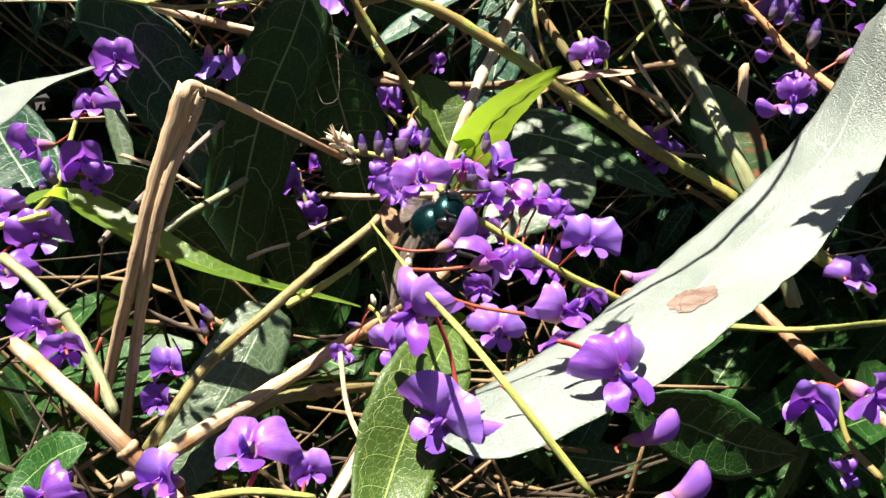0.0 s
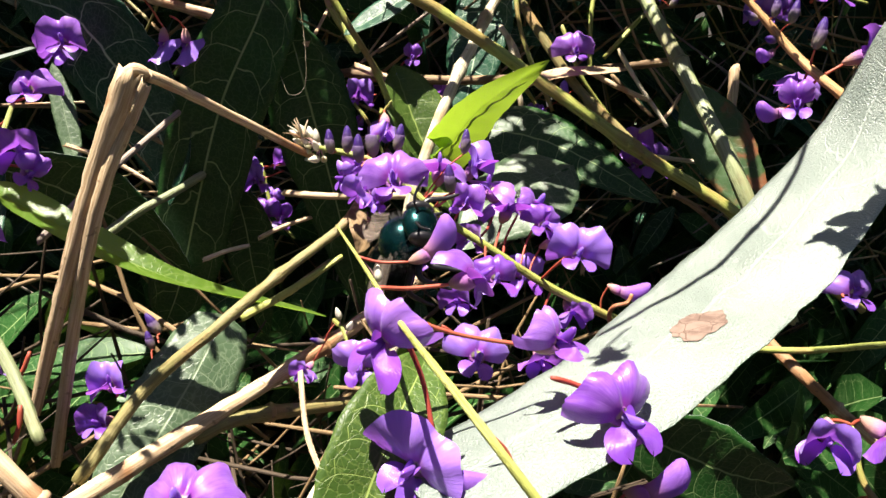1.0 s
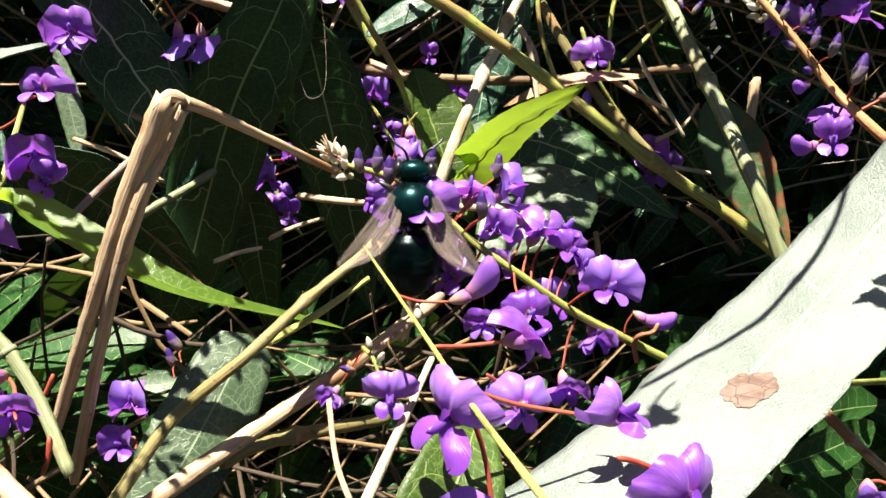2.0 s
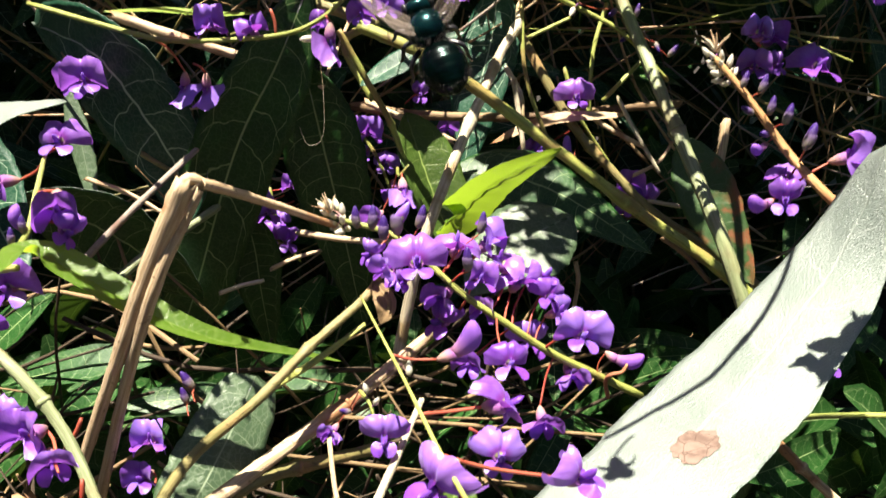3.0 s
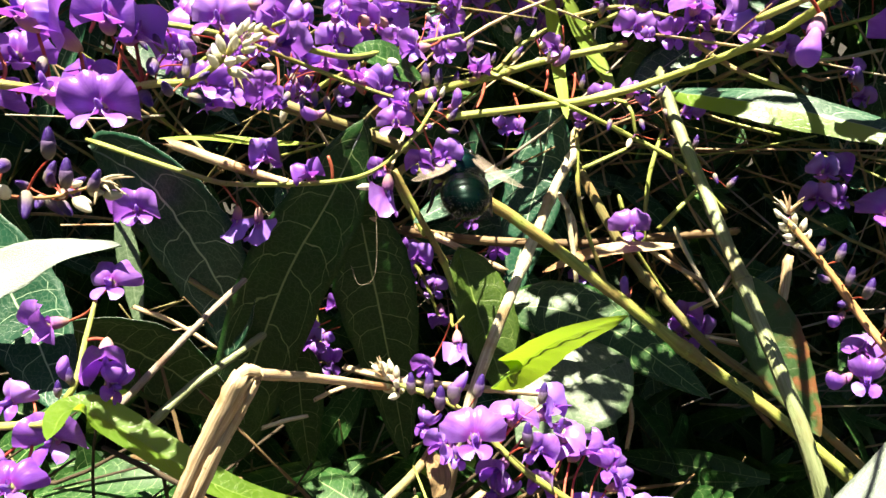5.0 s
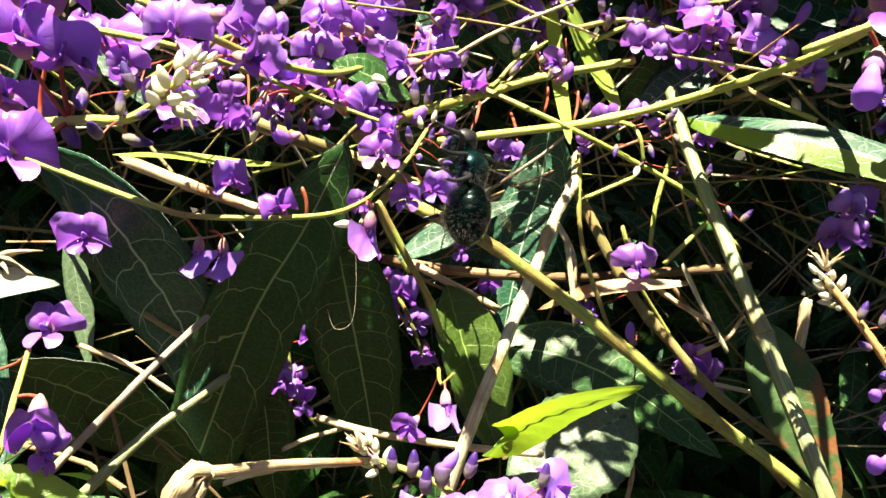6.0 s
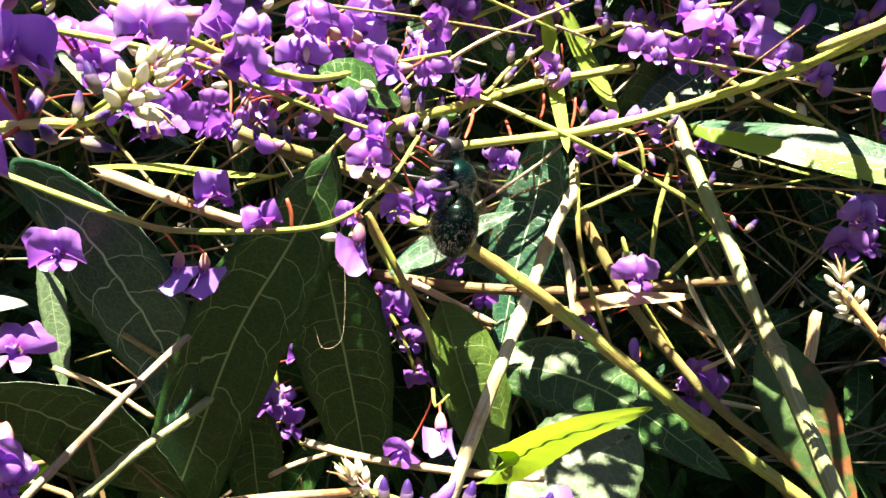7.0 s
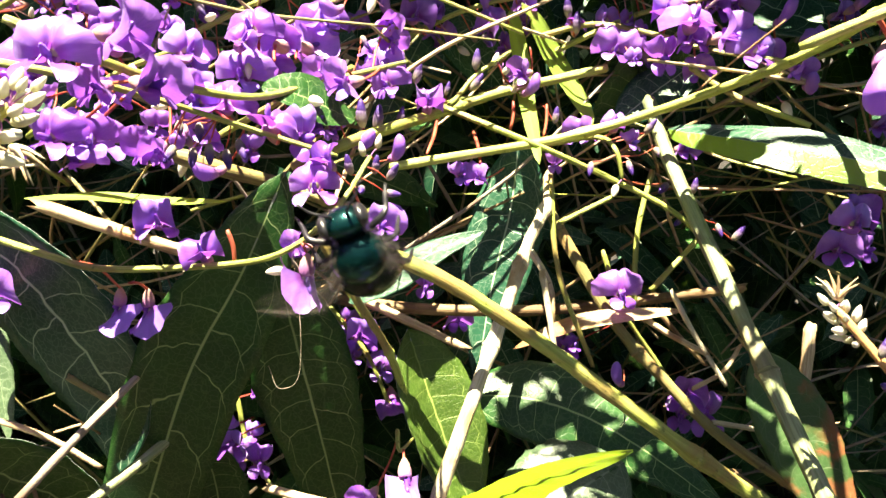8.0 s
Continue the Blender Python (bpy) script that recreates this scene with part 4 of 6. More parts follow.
stem([(-65.1, 138.8, 118.8), (-57.4, 149.4, 123.3), (-49.3, 159.3, 125.5), (-40.1, 170.1, 129.0)], 2.1, GREY_STEM, "smooth green stalk low among the leaves")
stem([(-18.0, 163.6, 169.2), (-12.9, 161.8, 161.0), (-6.8, 160.1, 151.1), (-2.4, 157.3, 139.9), (1.9, 154.4, 130.9)], 1.4, GREEN_STEM, "thin green stem with a joint", nodes=(0.5,))
stem([(-68.6, 182.5, 163.5), (-51.4, 179.5, 159.6), (-33.0, 176.0, 156.3), (-22.2, 172.4, 153.9)], 2.4, STRAW, "dry stalk with spots of sun")
stem([(-52.5, 178.7, 178.9), (-38.6, 177.6, 174.8), (-23.8, 182.4, 168.8), (-10.7, 176.8, 166.7)], 2.8, OLIVE_STEM, "brown woody vine stem under the flowers")
stem([(-8.0, 179.4, 175.2), (28.2, 195.6, 177.5), (53.3, 181.4, 195.2), (56.6, 160.2, 209.8), (49.1, 138.8, 213.3)], 1.6, LIME_STEM, "long arching yellow-green stem in full sun", nodes=(0.25, 0.7), taper=1.1)
stem([(-23.3, 173.9, 176.4), (-14.2, 180.7, 179.1), (2.3, 201.0, 178.4), (15.6, 208.3, 181.2), (34.8, 211.3, 185.9)], 2.1, GREEN_STEM, "green stem carrying flower spikes", nodes=(0.55,))
stem([(1.5, 200.1, 179.4), (19.0, 191.9, 175.8), (33.7, 191.4, 170.2), (46.7, 187.4, 165.2), (59.2, 184.8, 155.2)], 1.2, GREEN_STEM, "thin yellow-green side stem")
stem([(-50.8, 148.2, 203.5), (-43.5, 149.9, 199.6), (-35.6, 159.5, 193.4), (-26.3, 170.7, 189.2), (-15.2, 191.2, 188.4)], 1.2, GREEN_STEM, "green twining stem through the flowers")
stem([(47.9, 204.7, 189.6), (56.1, 195.7, 186.1), (66.6, 187.1, 184.3)], 1.3, GREEN_STEM, "thin green side stem in sun")
stem([(-95.6, 152.7, 154.4), (-90.5, 141.9, 142.2), (-88.9, 133.3, 133.2), (-88.7, 124.5, 126.3)], 2.3, GREEN_STEM, "green stem in half shade")
stem([(-90.1, 121.2, 133.8), (-80.9, 122.0, 135.7), (-68.1, 119.7, 139.8)], 1.5, LIME_STEM, "thin yellow-green leaf stalk in sun")
stem([(-64.1, 98.2, 143.1), (-56.9, 93.6, 140.0), (-50.2, 88.4, 134.8), (-43.3, 79.7, 128.8)], 1.8, GREY_STEM, "pale green curved stem", nodes=(0.5,))
stem([(-41.6, 62.9, 152.7), (-32.3, 56.3, 149.9), (-25.2, 52.9, 143.2), (-16.0, 44.2, 143.1)], 1.8, STRAW, "stout dry stalk low in front", nodes=(0.5,))
stem([(56.1, 113.3, 125.0), (61.2, 102.6, 122.3), (66.7, 99.0, 118.1), (73.9, 93.4, 113.5), (77.5, 79.4, 112.4)], 1.9, STRAW, "dry jointed stalk in the sun", nodes=(0.5,))
stem([(47.4, 105.3, 125.4), (60.7, 103.5, 125.7), (75.4, 101.4, 128.8), (97.7, 98.0, 132.5)], 1.1, GREEN_STEM, "thin green stem among the grass")
stem([(-10.6, 182.7, 165.2), (-17.6, 173.4, 163.4), (-10.9, 165.5, 154.1)], 1.8, GREEN_STEM, "thin green stem in the shade")
stem([(-14.4, 94.2, 128.4), (-12.6, 85.9, 125.0), (-9.2, 78.2, 123.3), (-5.0, 71.1, 119.7)], 0.8, STRAW, "bent dry stalk in the sun")
stem([(-12.5, 68.6, 124.4), (-5.8, 86.6, 126.7), (-0.2, 100.3, 131.1)], 1.7, STRAW_PALE, "pale flat straw in the sun", taper=0.6)
stem([(-42.4, 146.9, 115.2), (-37.8, 147.7, 116.9), (-33.5, 148.4, 117.8)], 1.0, STRAW_PALE, "short bleached stick in the shade")
stem([(-26.1, 153.1, 127.8), (-15.3, 148.7, 129.3), (0.1, 144.6, 131.6), (15.2, 143.5, 132.1)], 1.5, STRAW, "dry bent stalk end")
stem([(20.8, 191.3, 153.7), (24.5, 186.5, 148.5), (24.9, 180.3, 141.3)], 1.4, STRAW_PALE, "pale dry leaf strip")
stem([(22.7, 193.5, 169.5), (24.3, 182.1, 155.0), (31.7, 173.5, 139.6)], 1.1, GREEN_STEM, "thin green stem among the grass")
stem([(45.7, 202.5, 167.9), (42.4, 194.5, 158.0), (41.8, 185.7, 144.8)], 1.2, GREEN_STEM, "thin green stem in the shade")
stem([(24.0, 186.0, 163.1), (34.0, 189.0, 167.6)], 1.0, GREEN_STEM, "thin green side twig in sun")
stem([(45.3, 187.8, 148.1), (55.8, 194.3, 157.9)], 1.2, GREEN_STEM, "thin green side twig in sun")

leaf([(17.2, 178.7, 139.0), (26.2, 179.4, 144.0), (35.3, 179.7, 146.6), (50.8, 182.8, 146.9)], 3.5, (-0.17, -0.41, 0.89), "flat tan dry blade with flecks of sun", STRAW, STRAW, thin=True, fold=0.15, blunt=0.8, rib=False, name="dry_blade", category="dry blade")
for pts, wide, mat, text in ((
    ([(41.0, 182.4, 146.3), (46.8, 179.2, 143.9), (54.1, 176.0, 141.6)], 11, STRAW, "thin dry straw in the shade"),
    ([(47.3, 182.7, 151.0), (51.9, 178.0, 144.4), (57.9, 172.7, 136.9)], 9, STRAW_PALE, "thin pale straw in the shade"),
    ([(46.9, 184.5, 144.9), (51.5, 181.4, 140.6), (56.2, 178.7, 136.9)], 9, BROWN, "thin brown straw in the shade"),
    ([(52.2, 173.2, 135.3), (58.1, 175.1, 138.2), (61.6, 178.0, 142.5)], 8, STRAW, "thin dry straw in the shade"),
    ([(71.0, 173.8, 150.4), (70.5, 170.5, 145.5), (69.4, 166.5, 139.8)], 20, STRAW, "broad dry stub standing upright"),
    ([(55.5, 168.6, 131.0), (62.7, 167.9, 130.4), (71.1, 167.0, 129.7)], 9, STRAW_PALE, "thin pale straw in the shade"),
) + (
    ([(21.8, 184.1, 153.4), (23.9, 178.3, 144.5), (25.5, 172.3, 135.8)], 11, STRAW_PALE, "thin pale straw hanging in the sun"),
    ([(38.3, 160.1, 118.3), (39.1, 157.5, 114.7), (38.7, 154.7, 108.1)], 10, STRAW, "thin dry straw in the shade"),
    ([(58.3, 161.4, 125.2), (63.6, 157.9, 122.8), (68.9, 153.3, 118.5)], 12, BROWN, "thin brown straw in the shade"),
    ([(-62.5, 169.1, 136.8), (-53.3, 166.9, 132.4), (-43.0, 164.6, 128.0)], 12, OLIVE_STEM, "thin olive stem in deep shade"),
    ([(-72.3, 160.6, 134.6), (-62.8, 159.3, 131.8), (-54.1, 157.0, 127.6)], 9, STRAW, "thin dry straw in deep shade"),
    ([(-32.9, 156.9, 115.1), (-28.0, 158.4, 117.1), (-22.0, 159.7, 118.8)], 9, STRAW, "thin dry straw in deep shade"),
)):
    stem(pts, 0.13 / 1.331 * 1.2 * wide, mat, text)

for foot, tip in (((-2.0, 179.8, 177.8), (0.1, 192.7, 179.1)), ((8.0, 186.2, 174.1), (7.6, 199.4, 175.3)), ((21.7, 200.4, 174.2), (22.3, 204.7, 179.7)), ((15.3, 202.1, 174.7), (15.8, 205.9, 179.5)), ((-28.8, 152.8, 170.9), (-29.8, 154.2, 175.4)), ((-53.1, 92.5, 126.8), (-50.6, 94.4, 131.2)), ((-46.9, 80.2, 128.2), (-46.2, 82.5, 132.2))):
    tagged(tube("bare_flower_stalk", [foot, Vector(foot).lerp(Vector(tip), 0.5) + Vector((0.3, 0, 0)), tip], 0.30, 0.34, RED_STALK, seed=next_seed(), sides=7, n=6), "bare red flower stalk on a green stem", "flower stalk", "bare red stalks")

# ---- flower spikes ----
raceme("violet pea flowers on a yellow-green spike", [(12.7, 39.9, 155.9), (4.8, 46.6, 163.6), (-0.0, 61.8, 159.8), (-4.5, 84.8, 151.1), (-10.8, 113.6, 141.1)], 0.65, [
    ((3.0, 90.4, 149.7), (0.79, 0.09, 0.61), 6.7, "bud"),
    ((7.2, 74.6, 155.9), (0.81, -0.23, 0.54), 7.6, "open", 60),
    ((8.3, 77.3, 144.1), (0.04, -0.88, 0.47), 8.0, "open", 10),
    ((14.1, 65.2, 155.1), (0.73, -0.34, 0.60), 7.4, "half"),
    ((-1.2, 61.6, 157.7), (-0.71, -0.68, -0.20), 9.2, "open", 0),
    ((18.6, 57.6, 153.2), (0.37, -0.90, 0.21), 9.6, "open", -10),
    ((1.6, 57.5, 147.6), (-0.50, -0.82, 0.28), 9.4, "open", 35),
    ((8.4, 56.0, 147.6), (-0.94, -0.34, -0.08), 5.2, "bud"),
    ((21.2, 55.6, 146.8), (0.89, -0.11, 0.44), 5.6, "bud"),
    ((22.4, 48.6, 146.4), (0.82, -0.06, 0.56), 5.8, "bud"),
], [((-3.1, 89.3, 146.1), (-0.05, 0.55, 0.83), 3.2, "cream")], LIME_STEM)

raceme("violet pea flowers along a spike with cream buds at its tip", [(40.5, 111.1, 122.5), (22.8, 110.8, 132.0), (13.4, 111.8, 138.0), (5.5, 113.5, 142.8), (-4.7, 118.9, 149.1), (-13.8, 121.6, 150.6)], 1.5, [
    ((-2.0, 111.4, 149.6), (-0.02, -0.78, 0.63), 11.0, "open"),
    ((-6.0, 112.3, 147.4), (-0.79, -0.58, 0.20), 6.8, "half"),
    ((-9.5, 115.6, 148.2), (-0.69, -0.72, 0.03), 6.0, "half"),
    ((4.8, 118.2, 148.7), (0.03, -0.13, 0.99), 8.4, "open"),
    ((10.3, 120.6, 148.2), (0.37, 0.04, 0.93), 8.1, "half"),
    ((15.7, 117.5, 142.4), (0.17, -0.12, 0.98), 8.2, "open"),
    ((20.3, 119.0, 142.4), (0.76, -0.06, 0.64), 7.8, "half"),
    ((13.0, 119.6, 144.8), (-0.31, 0.07, 0.95), 7.7, "open"),
    ((22.9, 114.6, 138.3), (0.67, -0.16, 0.73), 6.8, "half"),
    ((24.5, 104.2, 141.9), (0.08, -0.83, 0.55), 8.3, "open"),
    ((33.8, 110.3, 131.8), (0.83, -0.55, 0.03), 6.4, "bud"),
] + [
    ((2.8, 113.0, 136.6), (-0.69, -0.67, 0.27), 8.5, "half"),
    ((3.0, 114.3, 141.1), (-0.58, -0.81, 0.10), 7.1, "half"),
    ((12.1, 97.0, 142.1), (0.15, -0.82, 0.55), 7.0, "open"),
    ((18.7, 114.2, 132.1), (0.07, -0.99, 0.12), 8.4, "open"),
    ((20.5, 102.2, 124.6), (0.09, -0.99, -0.12), 7.0, "half"),
    ((8.9, 115.7, 144.0), (0.14, -0.76, 0.64), 7.1, "half"),
    ((21.3, 116.0, 140.5), (0.26, -0.90, 0.36), 6.8, "open", 15),
    ((10.3, 114.1, 139.0), (-0.36, -0.88, 0.31), 6.7, "half"),
    ((26.1, 110.1, 128.2), (0.27, -0.96, 0.04), 6.4, "half"),
    ((8.3, 110.3, 129.9), (-0.43, -0.88, 0.20), 6.4, "half"),
    ((-4.0, 110.2, 146.8), (-0.33, -0.94, -0.00), 5.0, "half"),
], [
    ((-11.8, 119.9, 150.2), (-0.17, 0.26, 0.95), 5.3, "bud"),
    ((-9.3, 118.7, 150.9), (0.04, 0.25, 0.97), 5.7, "bud"),
    ((-7.3, 116.6, 150.2), (-0.07, 0.16, 0.98), 6.0, "bud"),
    ((-5.2, 117.2, 151.0), (-0.07, 0.27, 0.96), 7.3, "long"),
    ((-1.8, 118.8, 151.4), (0.24, 0.24, 0.94), 5.7, "bud"),
    ((6.6, 113.0, 147.2), (-0.17, 0.17, 0.97), 6.0, "bud"),
    ((8.5, 118.3, 151.3), (0.14, 0.25, 0.96), 5.2, "bud"),
] + bud_cluster((-16.7, 123.9, 151.6), (-0.69, 0.34, 0.64), 5, 9, 3.7, 3))

raceme("pink-stemmed spike of grey buds above violet flowers", [(68.2, 114.7, 159.1), (63.4, 119.5, 162.3), (59.5, 126.5, 165.7), (54.3, 132.5, 171.3), (48.5, 138.7, 176.6)], 1.7, [
    ((58.0, 118.5, 160.2), (-0.42, -0.87, 0.25), 8.5, "half"),
    ((56.5, 121.3, 157.5), (-0.84, -0.55, 0.03), 6.1, "bud"),
    ((68.0, 121.8, 167.0), (0.59, -0.34, 0.73), 9.0, "half"),
    ((60.4, 125.0, 161.0), (-0.40, -0.47, 0.79), 8.2, "open"),
    ((56.4, 127.9, 164.9), (-0.73, -0.66, -0.15), 4.6, "bud"),
], [
    ((52.0, 132.7, 173.5), (0.24, 0.20, 0.95), 4.1, "bud"),
    ((55.1, 132.0, 173.0), (0.24, 0.20, 0.95), 4.6, "bud"),
    ((56.2, 128.9, 170.5), (0.14, 0.20, 0.97), 4.5, "bud"),
    ((57.4, 125.5, 170.3), (0.24, 0.20, 0.95), 5.0, "bud"),
    ((60.4, 122.2, 167.4), (0.24, 0.20, 0.95), 6.5, "bud"),
    ((54.8, 131.3, 169.6), (-0.91, -0.11, 0.39), 4.1, "bud"),
    ((57.9, 129.6, 166.9), (-0.82, -0.55, 0.14), 4.6, "bud"),
] + bud_cluster((48.6, 139.4, 176.9), (-0.58, 0.34, 0.74), 6, 10, 3.7, 4), CALYX_STEM)

raceme("drooping violet flowers on a stem in half shade", [(-74.4, 122.1, 136.8), (-68.4, 124.5, 142.5), (-68.8, 132.6, 146.8), (-69.6, 140.7, 150.4)], 1.3, [
    ((-63.7, 128.5, 146.9), (0.30, -0.95, -0.01), 11.6, "half"),
    ((-61.4, 125.0, 143.8), (0.61, -0.78, 0.14), 9.3, "half", 30),
    ((-67.8, 143.2, 151.9), (0.01, -0.86, 0.51), 9.5, "open"),
    ((-77.9, 138.4, 145.6), (-0.68, -0.59, 0.43), 9.7, "half"),
    ((-80.1, 126.2, 137.8), (-0.44, -0.89, 0.13), 8.2, "open"),
    ((-75.1, 112.9, 131.7), (-0.04, -0.81, 0.59), 10.9, "open"),
    ((-82.2, 116.3, 131.3), (-0.44, -0.79, 0.43), 9.5, "open"),
    ((-71.1, 120.7, 134.8), (0.08, -0.95, 0.31), 9.7, "open"),
    ((-69.6, 126.5, 143.4), (-0.29, -0.25, 0.92), 5.5, "bud"),
], [((-70.4, 123.7, 141.5), (0.04, 0.20, 0.98), 4.4, "bud"), ((-68.6, 125.0, 143.3), (-0.06, 0.21, 0.98), 4.4, "bud")])

raceme("thick crowd of violet flowers in the sun", [(-60.0, 154.3, 197.1), (-47.9, 151.8, 196.6), (-38.7, 158.7, 191.7), (-26.4, 165.1, 185.5), (-15.6, 162.5, 183.7)], 1.1, [
    ((-59.5, 158.2, 194.2), (0.03, -0.52, 0.85), 10.3, "open"),
    ((-55.8, 155.0, 192.3), (0.16, -0.91, 0.39), 7.2, "open"),
    ((-45.4, 145.3, 200.6), (0.06, -0.92, 0.38), 9.1, "open"),
    ((-39.0, 148.3, 202.7), (0.91, -0.25, 0.32), 8.6, "half"),
    ((-42.9, 151.5, 195.2), (-0.24, -0.94, 0.25), 6.6, "half"),
    ((-36.5, 149.8, 196.4), (0.87, -0.46, 0.18), 8.6, "half"),
    ((-35.2, 162.1, 197.2), (0.52, -0.60, 0.61), 9.0, "half"),
    ((-31.4, 178.0, 189.7), (-0.04, -0.92, 0.38), 9.7, "open"),
    ((-31.1, 185.3, 195.0), (-0.16, -0.75, 0.64), 9.3, "open"),
    ((-26.7, 191.0, 191.1), (0.26, 0.94, -0.22), 10.2, "open"),
] + [
    ((-21.2, 198.5, 194.3), (0.05, -0.76, 0.65), 10.2, "open"),
    ((-22.9, 194.6, 190.0), (0.38, 0.87, -0.31), 9.8, "open"),
    ((-46.4, 167.4, 196.2), (0.17, -0.65, 0.75), 8.4, "open"),
    ((-58.7, 169.2, 195.4), (-0.40, -0.69, 0.60), 8.4, "open"),
    ((-47.4, 157.0, 186.3), (0.31, -0.94, 0.15), 7.6, "open"),
    ((-51.5, 155.2, 187.0), (-0.24, -0.94, 0.25), 7.9, "open"),
    ((-32.9, 172.0, 186.9), (0.17, -0.65, 0.75), 9.1, "open"),
    ((-36.6, 170.7, 187.4), (-0.27, -0.80, 0.53), 8.0, "half"),
    ((-25.8, 167.2, 186.2), (-0.19, -0.03, 0.98), 9.2, "half"),
    ((-21.5, 169.8, 183.4), (0.65, -0.75, 0.07), 10.7, "half"),
] + [
    ((-20.0, 174.3, 183.4), (0.62, -0.44, 0.65), 8.5, "half"),
    ((-40.0, 161.3, 183.6), (-0.12, -0.99, 0.06), 5.7, "half"),
    ((-33.4, 165.6, 178.8), (-0.63, -0.77, 0.02), 5.7, "bud"),
    ((-10.4, 191.8, 186.0), (0.53, -0.84, 0.11), 9.7, "half"),
    ((-7.8, 199.2, 188.0), (0.05, -0.66, 0.75), 6.2, "half"),
    ((-12.3, 198.9, 189.3), (-0.40, -0.69, 0.60), 6.3, "open"),
    ((-37.9, 165.7, 184.2), (0.00, -0.98, -0.22), 5.4, "bud"),
    ((-28.1, 164.6, 183.1), (-0.21, -0.97, -0.08), 5.8, "half"),
], [
    ((-37.9, 161.5, 184.3), (-0.29, -0.77, -0.57), 4.3, "bud"),
    ((-35.6, 162.5, 183.7), (0.04, -0.73, -0.69), 4.3, "bud"),
    ((-33.5, 162.9, 184.3), (0.14, -0.72, -0.68), 4.6, "bud"),
    ((-31.5, 163.9, 183.2), (0.24, -0.71, -0.66), 4.6, "bud"),
    ((-29.9, 164.9, 184.4), (0.37, -0.71, -0.60), 4.8, "bud"),
    ((-37.6, 164.5, 186.9), (-0.06, -0.72, -0.69), 4.3, "bud"),
    ((-35.0, 164.3, 186.8), (0.14, -0.72, -0.68), 4.3, "bud"),
])

raceme("sunlit violet flowers and a cream bud cluster on a near spike", [(-73.8, 114.5, 199.1), (-64.7, 114.1, 198.8), (-56.3, 119.2, 196.6), (-45.2, 115.0, 199.9), (-39.5, 113.0, 201.6), (-34.0, 112.4, 206.6)], 1.3, [
    ((-48.6, 107.6, 199.3), (0.12, -0.90, 0.42), 8.3, "open"),
    ((-58.0, 115.1, 198.0), (-0.17, -0.46, 0.87), 8.3, "open"),
    ((-66.5, 116.6, 196.0), (-0.48, -0.64, 0.60), 8.0, "open"),
    ((-67.5, 120.0, 209.1), (0.05, -0.66, 0.75), 8.7, "open"),
    ((-59.8, 123.7, 202.8), (-0.42, -0.32, 0.85), 9.4, "half"),
    ((-49.4, 114.0, 207.5), (0.15, -0.45, 0.85), 8.0, "half"),
    ((-48.2, 118.2, 204.7), (0.65, -0.48, 0.59), 7.8, "half"),
    ((-68.4, 118.7, 202.2), (-0.61, -0.57, 0.56), 8.6, "half"),
    ((-65.8, 123.9, 199.0), (0.06, -0.86, 0.51), 8.3, "open"),
] + [
    ((-68.4, 131.9, 209.4), (0.15, -0.73, 0.66), 8.5, "open"),
    ((-58.8, 127.4, 196.5), (0.04, -0.49, 0.87), 9.1, "open"),
    ((-62.6, 120.7, 205.5), (-0.26, -0.38, 0.89), 8.4, "half"),
    ((-71.7, 127.8, 198.4), (-0.26, -0.48, 0.84), 8.5, "open"),
    ((-47.8, 118.6, 210.9), (0.25, -0.31, 0.92), 8.3, "half"),
    ((-57.8, 128.8, 207.6), (-0.06, -0.49, 0.87), 8.2, "open"),
    ((-69.8, 115.7, 190.5), (-0.35, -0.70, 0.63), 6.8, "half"),
], [
    ((-60.6, 120.6, 200.5), (0.04, -0.75, -0.66), 4.8, "bud"),
    ((-46.1, 117.8, 202.0), (0.28, -0.93, -0.23), 5.3, "bud"),
    ((-43.4, 118.8, 200.1), (0.59, -0.79, -0.17), 4.6, "bud"),
    ((-44.2, 126.1, 199.1), (-0.39, 0.16, 0.91), 4.6, "bud"),
    ((-44.7, 118.7, 202.5), (-0.48, 0.16, 0.86), 4.9, "bud"),
    ((-47.6, 116.4, 198.7), (0.59, -0.74, -0.32), 5.3, "bud"),
] + bud_cluster((-32.9, 112.4, 207.9), (0.57, 0.30, 0.76), 5.5, 11, 3.2, 5) + bud_cluster((-37.6, 113.2, 203.6), (0.70, 0.25, 0.66), 6, 4, 3.7, 6, "bud"), LIME_STEM)

